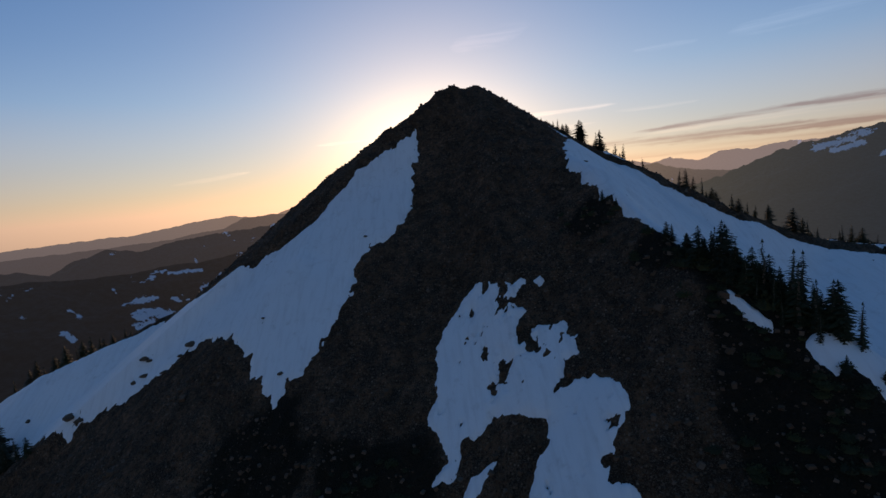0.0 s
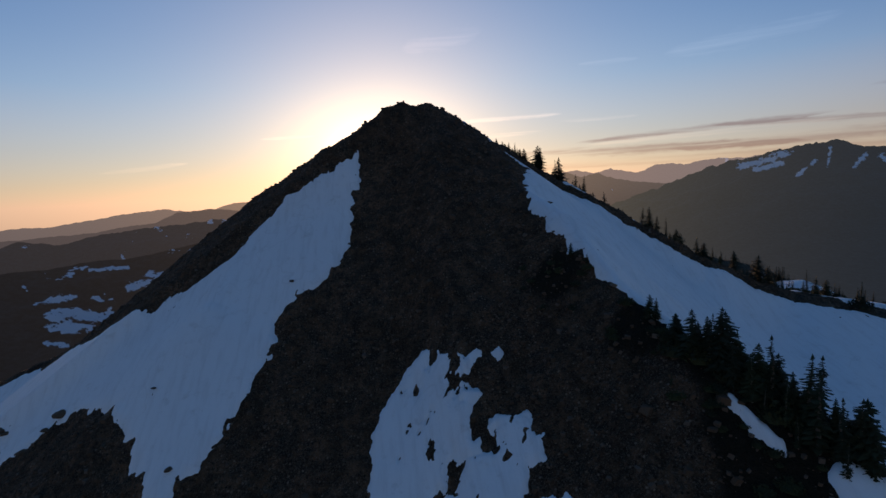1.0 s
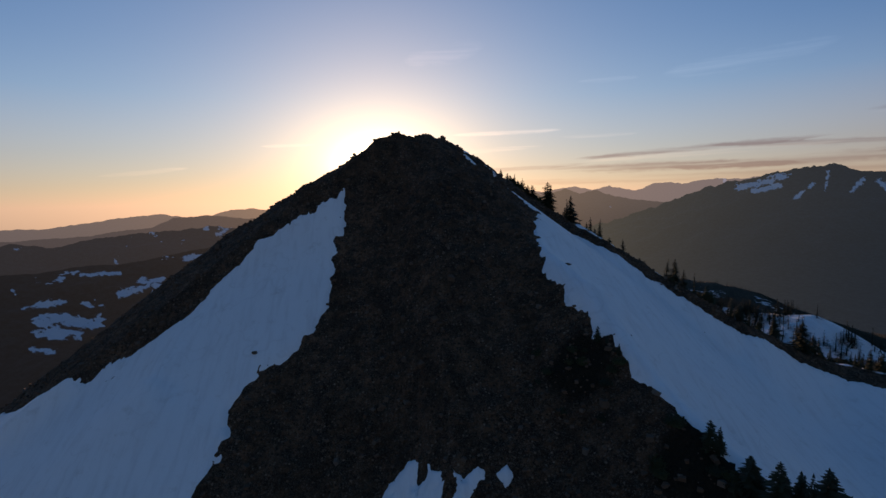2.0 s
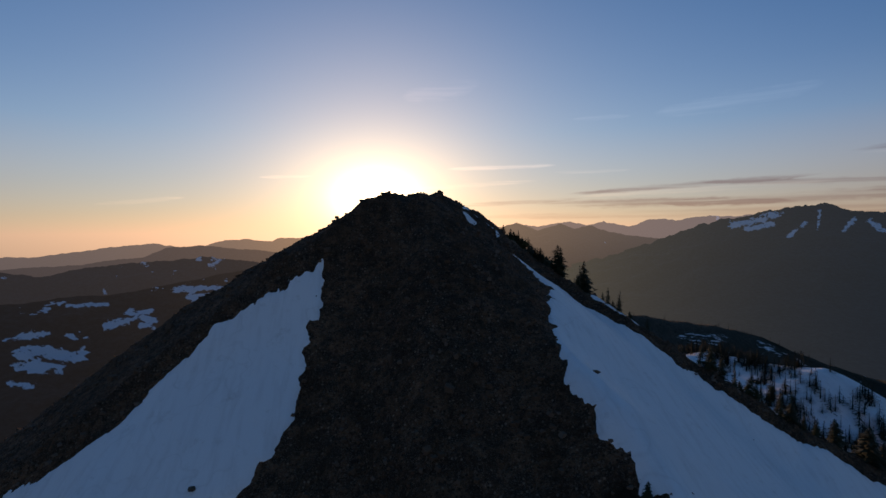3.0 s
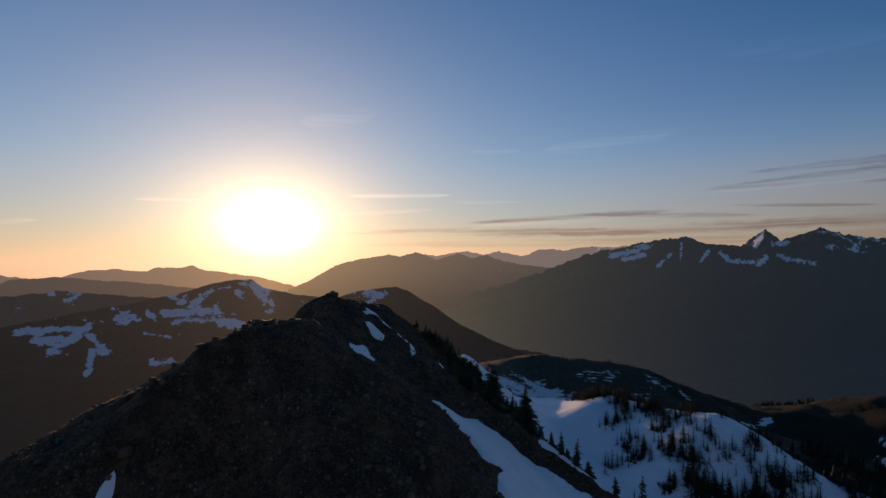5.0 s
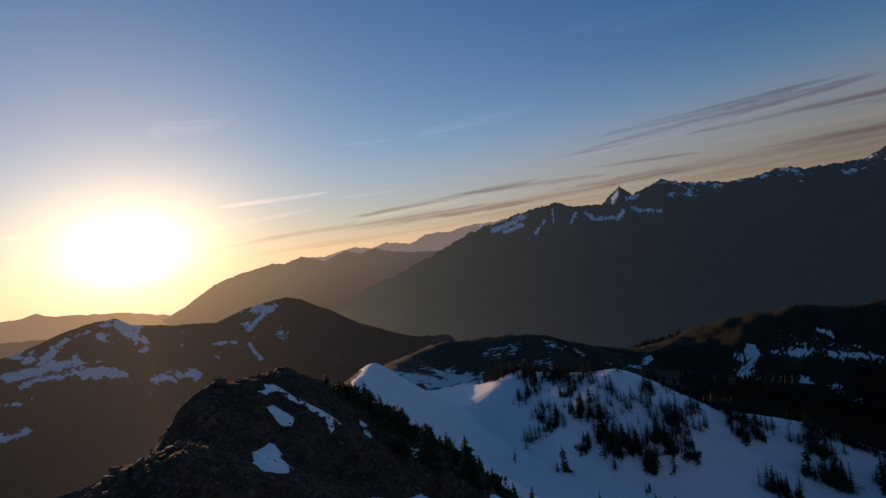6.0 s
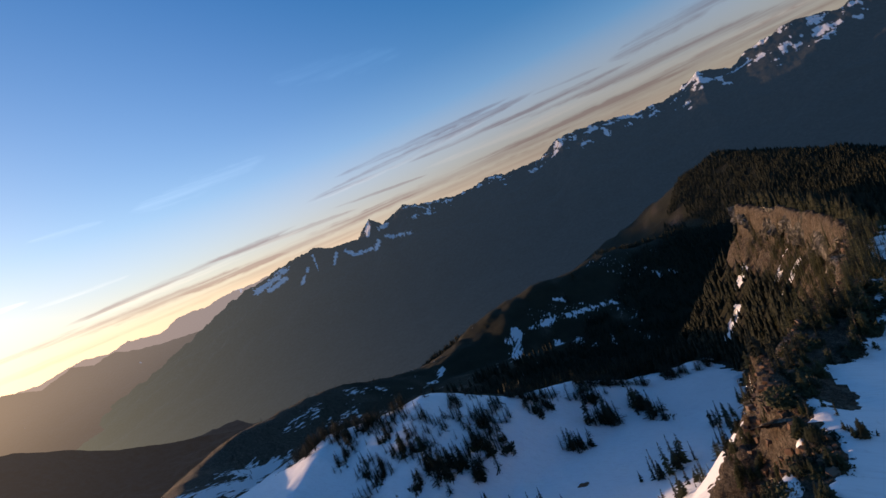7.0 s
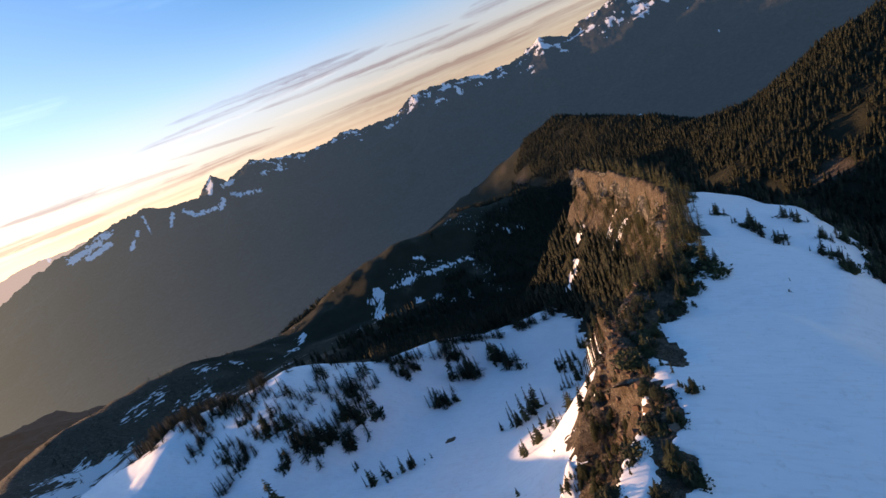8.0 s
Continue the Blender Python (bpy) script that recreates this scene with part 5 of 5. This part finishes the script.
# the long ridge: bushy hemlocks on its crest and trees on its broken side
SIDE, SCRUB = [], []
for i in range(1350):
    k = place_rng.choice((0, 1, 2, 3, 4, 5, 6, 6, 7, 7, 8))
    (ax, ay, _), (bx, by, _) = BUTTE[k], BUTTE[k + 1]
    f, d = place_rng.random(), place_rng.choice((place_rng.uniform(-10, 4), place_rng.uniform(9, 60), place_rng.uniform(9, 60)))
    if d < -3 and ax < 330:
        continue
    if d > 6 and ax < 160 and place_rng.random() < 0.94:
        continue
    L = math.hypot(bx - ax, by - ay)
    x, y = ax + f * (bx - ax) - d * (by - ay) / L, ay + f * (by - ay) + d * (bx - ax) / L
    if noise.noise((x / 30, y / 30, 3.3)) < -0.12 and d > 8:
        continue
    if x < 190 and (x < 134 or -1 < d < 6):
        continue
    if x < 190:
        SCRUB.append((x, y, place_rng.uniform(2.5, 6)))
    else:
        SIDE.append((x, y, place_rng.uniform(6, 12) if d < 6 else place_rng.uniform(6, 14)))
for i in range(110):
    x = place_rng.uniform(195, 335)
    SIDE.append((x, float(np.interp(x, [p[0] for p in BUTTE], [p[1] for p in BUTTE])) + place_rng.uniform(-8, 3), place_rng.uniform(4.5, 9)))
for i in range(230):
    f, d = place_rng.random(), place_rng.uniform(10, 34)
    x = 290 + 230 * f
    y = float(np.interp(x, [p[0] for p in BUTTE], [p[1] for p in BUTTE])) + d
    if noise.noise((x / 16, y / 40, 6.6)) > -0.1:
        SIDE.append((x, y, place_rng.uniform(7, 15)))
for i in range(30):
    x = place_rng.uniform(140, 205)
    y = np.interp(x, [p[0] for p in BUTTE], [p[1] for p in BUTTE]) + place_rng.uniform(-3, 6)
    put(BUSH, x, float(y), place_rng.uniform(1.0, 2.2), 0.8, "matted firs on the ridge crest", 0.05, (1.0, 1.6))


def thicket(x, y, count, spread, low, high, group, protos=SMALL, base=14.0, wide=(1.2, 1.8)):
    """A clump of hemlocks, tallest in the middle, with matted growth at its foot."""
    for i in range(count):
        d = abs(place_rng.gauss(0, 0.6))
        a = place_rng.uniform(0, 6.283)
        put(protos, x + spread * d * math.cos(a), y + spread * d * math.sin(a), low + (high - low) * max(0.0, 1 - 0.6 * d) * place_rng.uniform(0.6, 1.0), base, group, 0.15, wide)
    for i in range(max(1, count // 3)):
        put(BUSH, x + place_rng.gauss(0, 0.6 * spread), y + place_rng.gauss(0, 0.6 * spread), place_rng.uniform(0.16, 0.3) * high, 0.8, group, 0.1, (1.1, 1.7))


# the fold of the snow slope: a belt of hemlocks
for (ax, ay), (bx, by) in zip(FOLD[:-1], FOLD[1:]):
    for i in range(int(math.hypot(bx - ax, by - ay) / 2.2)):
        f = place_rng.random()
        GROVE.append((ax + f * (bx - ax) + place_rng.gauss(0, 1.1), ay + f * (by - ay) + place_rng.gauss(0, 1.1), place_rng.uniform(3.0, 7.5)))
for x, y, count, spread, high in [(258, 44.5, 7, 4.0, 8.5), (240, 37, 3, 1.6, 11.5), (238, 35, 3, 1.5, 8), (225, 33, 4, 2.5, 7), (210, 22, 6, 3, 8), (200, 22, 7, 3.2, 8.5), (205, 13, 8, 3.5, 8), (206, 6, 8, 4, 8), (250, 21, 8, 4, 9), (243, 19, 6, 3, 8), (225, 19, 6, 3, 8),
                                  (228, 10, 8, 5, 9), (216, 8, 8, 5, 8), (256, 3, 8, 5, 9), (240, 4, 8, 5, 9), (272, 6, 7, 5, 9), (285, 50, 5, 5, 7), (300, 47, 5, 5, 7)]:
    thicket(x, y, count, spread, 2.5, high, "hemlocks along the fold of the snow slope")
# bushy hemlocks where the crest meets the snow
for x, y, count, spread, high in [(204.1, 64.2, 9, 4.6, 12), (193.4, 64.4, 3, 1.3, 5.5), (198.5, 72, 6, 2.6, 9), (190, 76, 8, 3.5, 10), (181, 79.5, 6, 2.5, 8), (180, 75, 3, 1.2, 3.6), (216, 68, 6, 3, 9), (226, 64, 6, 3, 9), (236, 60, 6, 3.5, 8), (250, 60, 6, 3.5, 8), (266, 60, 6, 4, 8),
                                  (170, 87, 5, 2.2, 6.5), (160, 91, 5, 2, 5.5), (150, 93, 4, 1.8, 4.5), (137.5, 96.5, 5, 1.5, 4.2), (143, 99, 5, 1.6, 4.6)]:
    thicket(x, y, count, spread, 2.0, high, "hemlocks on the ridge crest")
for x, y, count, spread, high in [(125.6, 88.7, 5, 1.6, 5.6), (128.4, 91, 2, 0.6, 3.2), (126.4, 96.2, 8, 1.9, 5.0), (131, 99, 5, 1.3, 4.4), (115.8, 95, 8, 1.9, 5.2), (114.2, 98.4, 4, 1.2, 4.6), (102.6, 97.3, 15, 2.7, 6.4), (99.2, 96, 8, 1.8, 5.6), (106, 98, 5, 1.5, 5.0), (94.5, 102.2, 3, 0.8, 5.4)]:
    thicket(x, y, count, spread, 2.0, high, "firs on the ridge crest", FIRS, 6.0, (1.2, 1.8))
# its broken side above the snow, overgrown with firs
for x, y, count, spread, high in [(138.3, 115, 9, 3.0, 5.5), (131.5, 121.4, 9, 3.0, 6), (139.5, 110, 7, 2.5, 5), (131, 116.3, 9, 3, 5.5), (126.5, 118, 9, 2.6, 6), (129.5, 125.6, 9, 3, 6), (122, 119, 8, 2.6, 5.5), (134, 106, 7, 2.2, 4.5), (143, 104.6, 5, 1.6, 4), (136, 127, 6, 3, 5), (124, 125, 8, 3, 6), (118, 115, 8, 2.6, 5), (127, 111, 8, 2.4, 5), (134, 111, 8, 2.4, 5), (145, 115, 6, 2.4, 5),
                                  (147, 110, 7, 2.4, 5), (155, 113, 6, 2.4, 5.5), (163, 110, 6, 2.4, 5), (158, 91, 6, 1.8, 4), (166, 90, 6, 1.8, 4.4), (172, 93, 6, 2, 5), (178, 97, 6, 2.4, 5.5), (185, 92, 6, 2.4, 6), (192, 86, 6, 2.4, 6)]:
    for i in range(count):
        d, a = abs(place_rng.gauss(0, 0.6)), place_rng.uniform(0, 6.283)
        SCRUB.append((x + spread * d * math.cos(a), y + spread * d * math.sin(a), 1.8 + (high - 1.8) * max(0.0, 1 - 0.6 * d) * place_rng.uniform(0.6, 1.0)))
for i in range(90):
    x = place_rng.uniform(158, 300)
    y = float(np.interp(x, [p[0] for p in BUTTE], [p[1] for p in BUTTE])) + place_rng.choice((place_rng.uniform(-3, 5), place_rng.uniform(6, 26)))
    GROVE.append((x, y, place_rng.uniform(5, 10.5)))
# clumps on the snow below the wall
for x, y, h in [(321.6, 137.7, 12), (303.7, 141.4, 10), (338.8, 131.4, 12), (218.1, 112.7, 9), (206, 112, 8), (232.7, 130.9, 11), (208.4, 148.7, 9), (204.3, 153.3, 12), (220.1, 147.1, 11)]:
    for i in range(4):
        put(SMALL, x + place_rng.gauss(0, 3), y + place_rng.gauss(0, 3), h * place_rng.uniform(0.45, 1), 14.0, "hemlocks in the snow basin", 0.0, (1.1, 1.6))


def joined_trees(name, spots, protos, base, label, wide=(0.9, 1.35), mat=None):
    """Many hemlocks with trunks and crowns in one mesh."""
    cos, faces, n0 = [], [], 0
    for x, y, h in spots:
        p = place_rng.choice(protos)
        k, a = h / base, place_rng.uniform(0, 6.283)
        w = k * place_rng.uniform(*wide)
        z = at(x, y) - 0.3
        for o in p.children:
            me = o.data
            v = np.empty(len(me.vertices) * 3)
            me.vertices.foreach_get("co", v)
            v = v.reshape(-1, 3)
            cos.append(np.stack([x + w * (v[:, 0] * math.cos(a) - v[:, 1] * math.sin(a)), y + w * (v[:, 0] * math.sin(a) + v[:, 1] * math.cos(a)), z + k * v[:, 2]], 1))
            faces += [tuple(i + n0 for i in q.vertices) for q in me.polygons]
            n0 += len(v)
    me = bpy.data.meshes.new(name)
    me.from_pydata(np.concatenate(cos).tolist(), [], faces)
    me.materials.append(mat or WOODS)
    me.update()
    return tagged(new(name, me), label, "forest", kind="stuff")


def woods_material(name, a, b):
    m, t = material(name)
    n = noise_tex(t, pos(t), 0.03, 4)
    r = node(t, "ShaderNodeNewGeometry").outputs["Random Per Island"]
    c = mix(t, r, a, b)
    finish(t, mix(t, math_node(t, "MULTIPLY", n, 0.4), c, tuple(0.7 * v for v in b)), 0.85, None, 0, 0.15)
    return m


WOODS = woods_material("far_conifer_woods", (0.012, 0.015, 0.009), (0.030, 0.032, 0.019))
# lighter copy of the woods colour, standing in for sunlight on the ridge
RIDGE_WOODS_LIT = woods_material("ridge_needles_lightened_for_sun", (0.030, 0.034, 0.015), (0.078, 0.076, 0.036))
joined_trees("ridge_scrub", SCRUB, SMALL, 14.0, "bushy firs over the broken rock of the ridge", (1.3, 2.0), RIDGE_WOODS_LIT)
joined_trees("hemlock_grove", GROVE, SMALL, 14.0, "dark hemlocks in clumps on the snow", (1.1, 1.7))
joined_trees("crest_scrub", BEHIND, SMALL, 14.0, "low firs lining the far side of the crest", (1.2, 1.8))
joined_trees("ridge_woods", SIDE, FAR, 14.0, "conifers clinging to the broken side of the ridge", (0.9, 1.35), RIDGE_WOODS_LIT)
joined_trees("rim_woods", RIM, FAR, 14.0, "dark hemlocks along the basin rim", (1.1, 1.7))
drop_prototypes(FIRS + SMALL + FAR + BUSH)


# ---- woods, one mass of small spires ----
def spires(name, xs, ys, hs, mat, label):
    """Far woods: each tree a ragged three-tiered spire, all in one mesh."""
    n = len(xs)
    z = ground_height(xs, ys) + EYE
    r = np.random.default_rng(5)
    tiers, sides = 3, 4
    vs, fs = [], []
    off = 0
    for k in range(tiers):
        base, top = (0.05, 0.3, 0.58)[k], (0.5, 0.76, 1.0)[k]
        rad = (0.21, 0.16, 0.105)[k]
        ring = []
        for i in range(sides):
            a = 2 * np.pi * i / sides + r.uniform(-0.4, 0.4, n)
            q = hs * rad * r.uniform(0.6, 1.25, n)
            ring.append(np.stack([xs + q * np.cos(a), ys + q * np.sin(a), z + hs * (base + r.uniform(-0.05, 0.04, n))], 1))
        tip = np.stack([xs + r.uniform(-0.02, 0.02, n) * hs, ys + r.uniform(-0.02, 0.02, n) * hs, z + hs * top], 1)
        v = np.stack(ring + [tip], 1)
        vs.append(v)
    V = np.concatenate(vs, 1)
    per = V.shape[1]
    f = [(k * (sides + 1) + i, k * (sides + 1) + (i + 1) % sides, k * (sides + 1) + sides) for k in range(tiers) for i in range(sides)]
    F = (np.arange(n)[:, None, None] * per + np.array(f)[None]).reshape(-1, 3)
    me = bpy.data.meshes.new(name)
    me.vertices.add(n * per)
    me.vertices.foreach_set("co", V.astype(np.float32).ravel())
    me.loops.add(F.size)
    me.loops.foreach_set("vertex_index", F.astype(np.int32).ravel())
    me.polygons.add(len(F))
    me.polygons.foreach_set("loop_start", np.arange(0, F.size, 3, dtype=np.int32))
    me.update(calc_edges=True)
    me.materials.append(mat)
    return tagged(new(name, me), label, "forest", kind="stuff")


wr = np.random.default_rng(12)
NW = 30000
wx, wy = 330 + 920 * wr.random(NW) ** 1.6, wr.uniform(-260, 760, NW)
keep = (wood_cover(wx, wy) > wr.uniform(0.2, 0.9, NW)) & (white_cover(wx, wy, form(wx, wy)) < 0.34) & (signed_distance(BASIN, wx, wy) < -6) & (signed_distance(RIGHT, wx, wy) < -6)
keep &= ~((form(wx, wy) > -205) & (wx > 640) & (wx < 1010) & (wy > 230)) & ((fbm(wx, wy, 110, 3, 91) > -0.35) | (wx < 620)) & ((wy < 420 - 0.2 * (wx - 400)) | (wx > 800))
spires("woods", wx[keep], wy[keep], wr.uniform(8, 17, keep.sum()), WOODS, "dense dark conifer woods below the snow basin")
hx, hy = wr.uniform(800, 1750, 30000), wr.uniform(-620, 420, 30000)
hz = form(hx, hy)
keep = (hz > -300) & (hy < 380 - 0.2 * (hx - 850)) & (fbm(hx, hy, 130, 3, 93) > -0.9 + 0.7 * smooth(0, 250, hy))
spires("woods", hx[keep], hy[keep], wr.uniform(7, 14, keep.sum()), WOODS, "conifer woods on a rounded hill in low sun")

ox, oy = wr.uniform(330, 1250, 8000), wr.uniform(-800, -250, 8000)
spires("woods", ox, oy, wr.uniform(9, 17, 8000), WOODS, "dark conifer woods filling a shaded valley")
sx_, sy_ = wr.uniform(196, 420, 2600), wr.uniform(-130, 20, 2600)
keep = (signed_distance(RIGHT, sx_, sy_) < -1.5) & (fbm(sx_, sy_, 40, 3, 95) > -0.45)
spires("woods", sx_[keep], sy_[keep], wr.uniform(4, 10, keep.sum()), WOODS, "dark conifers on the shaded side of the ridge")

# ---- loose stones ----
sr = np.random.default_rng(23)


def stones(name, xs, ys, sizes, label, sink=0.35):
    """Broken angular stones lying on the slope, all in one mesh."""
    cube = np.array([(-1, -1, -1), (1, -1, -1), (1, 1, -1), (-1, 1, -1), (-1, -1, 1), (1, -1, 1), (1, 1, 1), (-1, 1, 1)], float)
    faces = np.array([(0, 3, 2, 1), (4, 5, 6, 7), (0, 1, 5, 4), (1, 2, 6, 5), (2, 3, 7, 6), (3, 0, 4, 7)])
    n = len(xs)
    z = ground_height(xs, ys) + EYE
    v = cube[None] * sr.uniform(0.45, 1.0, (n, 1, 3)) * (1 + sr.uniform(-0.3, 0.25, (n, 8, 3)))
    a, b = sr.uniform(0, 6.283, n), sr.uniform(-0.6, 0.6, n)
    ca, sa, cb, sb = np.cos(a)[:, None], np.sin(a)[:, None], np.cos(b)[:, None], np.sin(b)[:, None]
    x1, y1, z1 = v[..., 0] * ca - v[..., 1] * sa, v[..., 0] * sa + v[..., 1] * ca, v[..., 2]
    x2, z2 = x1 * cb + z1 * sb, -x1 * sb + z1 * cb
    s = sizes[:, None]
    V = np.stack([xs[:, None] + s * x2, ys[:, None] + s * y1, z[:, None] + s * (z2 * 0.8 + sink)], -1).reshape(-1, 3)
    F = (np.arange(n)[:, None, None] * 8 + faces[None]).reshape(-1, 4)
    me = mesh_of(name, V, F, STONE)
    me.polygons.foreach_set("use_smooth", np.zeros(len(F), bool))
    return tagged(new(name, me), label, "stones", kind="stuff")


def bare(x, y):
    out = np.ones(x.shape, bool)
    for p in (LEFT, MIDDLE, RIGHT, BASIN):
        out &= signed_distance(p, x, y) < 0.3
    return out


n = 42000
px, py = sr.uniform(-75, 75, n), sr.uniform(38, 185, n)
ok = bare(px, py) & (fbm(px, py, 14, 3, 97) + sr.uniform(-0.5, 0.5, n) > -0.1)
stones("scree", px[ok], py[ok], 0.06 + 0.34 * sr.random(ok.sum()) ** 4, "loose dark scree on the rocky face")
n = 900
px = sr.uniform(112, 300, n)
py = np.interp(px, [p[0] for p in BUTTE], [p[1] for p in BUTTE]) + sr.uniform(-2, 16, n)
ok = signed_distance(RIGHT, px, py) < 0.5
stones("ridge_blocks", px[ok], py[ok], 0.25 + 1.1 * sr.random(ok.sum()) ** 2.5, "broken rock blocks on the sunlit ridge", 0.2)


def block_mesh(seed):
    """One broken angular block with chipped corners."""
    r = random.Random(seed)
    bm = bmesh.new()
    bmesh.ops.create_cube(bm, size=2.0)
    for v in bm.verts:
        v.co = Vector((v.co.x * r.uniform(0.6, 1.1), v.co.y * r.uniform(0.5, 1.0), v.co.z * r.uniform(0.45, 0.9)))
    bmesh.ops.bevel(bm, geom=list(bm.edges), offset=0.16, segments=1, affect="EDGES", clamp_overlap=True)
    for v in bm.verts:
        v.co += Vector((r.uniform(-0.09, 0.09), r.uniform(-0.09, 0.09), r.uniform(-0.09, 0.09)))
    me = bpy.data.meshes.new("rock_block")
    bm.to_mesh(me)
    bm.free()
    me.materials.append(STONE)
    return me


BLOCKS = [block_mesh(700 + i) for i in range(6)]


def block(x, y, size, label, group):
    ob = new("rock_block", sr.choice(BLOCKS))
    ob.matrix_world = Matrix.Translation((x, y, at(x, y) + 0.25 * size)) @ pose(0, 0, 0, sr.uniform(-25, 25), sr.uniform(-25, 25), sr.uniform(0, 360)) @ Matrix.Scale(size, 4)
    return tagged(ob, label, "rock", group)


px, py = sr.uniform(-60, 60, 240), sr.uniform(45, 178, 240)
ok = bare(px, py)
for x, y, k in zip(px[ok], py[ok], sr.random(ok.sum())):
    block(x, y, 0.22 + 0.5 * k ** 2, "angular brown rock block lying on the scree", "rock blocks on the peak")
k = sr.random(64)
for x, y, f in zip(np.interp(k, [0, 0.4, 0.7, 1], [3, 10, 14.5, 18]) + sr.normal(0, 1.3, 64), np.interp(k, [0, 0.4, 0.7, 1], [137, 140, 147, 158]) + sr.normal(0, 1.6, 64), sr.random(64)):
    block(x, y, 0.25 + 0.4 * f ** 2, "broken rock block crowning the summit", "rock blocks on the summit")


def boulder(x, y, size, seed, label):
    bm = bmesh.new()
    bmesh.ops.create_icosphere(bm, subdivisions=3, radius=1.0)
    for v in bm.verts:
        c = v.co
        k = 1 + 0.35 * noise.noise(c * 1.3 + Vector((seed, 0, 0))) + 0.14 * noise.noise(c * 3.4 + Vector((0, seed, 0)))
        v.co = Vector((c.x * 1.25, c.y * 0.9, c.z * 0.45)) * k
    me = bpy.data.meshes.new("boulder")
    bm.to_mesh(me)
    bm.free()
    me.materials.append(STONE)
    ob = new("boulder", me)
    ob.matrix_world = Matrix.Translation((x, y, at(x, y) + 0.3 + 0.1 * size)) @ pose(0, 0, 0, 0, 0, seed * 77) @ Matrix.Scale(size, 4)
    return tagged(ob, label, "rock")


for i, (x, y, s_) in enumerate([(-53.5, 95, 1.1), (-55.2, 93.4, 0.6), (-58, 92, 0.7), (-79, 92.5, 1.2), (-76.5, 91.8, 0.7), (-17, 100.5, 0.45), (29.2, 100, 0.45), (-29.6, 77.2, 0.5), (-65.2, 97.6, 0.9), (-63.8, 97.2, 0.6), (-66.2, 94.6, 0.7), (-63.6, 94.4, 0.8), (-100.8, 107.2, 0.8), (-35.4, 87.6, 0.3), (-31.6, 86.8, 0.3)]):
    boulder(x, y, s_, i + 1, "dark rock showing through the snow slope")
boulder(245, 211, 3.2, 11, "lone dark boulder in the snow basin")


# ---- dead wood on the snow ----
def snag(x, y, height, lean, turn, seed, label):
    ob = new("dead_snag")
    stem = link_part("trunk", trunk_mesh(height, 0.05 * height, 6, 0.0, seed), ob)
    r = random.Random(seed)
    for i in range(4):
        br = link_part("branch", trunk_mesh(height * r.uniform(0.18, 0.34), 0.014 * height, 5, 0.2, seed + i + 1), stem)
        br.matrix_basis = Matrix.Translation((0, 0, height * r.uniform(0.35, 0.9))) @ pose(0, 0, 0, r.uniform(45, 85), 0, r.uniform(0, 360))
    ob.matrix_world = Matrix.Translation((x, y, at(x, y))) @ pose(0, 0, 0, 0, lean, turn)
    return tagged(ob, label, "dead tree")


snag(186, 46, 6.0, 48, 160, 61, "leaning grey dead trunk on the snow slope")
snag(190, 43.5, 3.2, 12, 40, 62, "short broken grey snag on the snow slope")
snag(122, 52, 2.4, 62, 120, 63, "grey branch lying out of the snow")
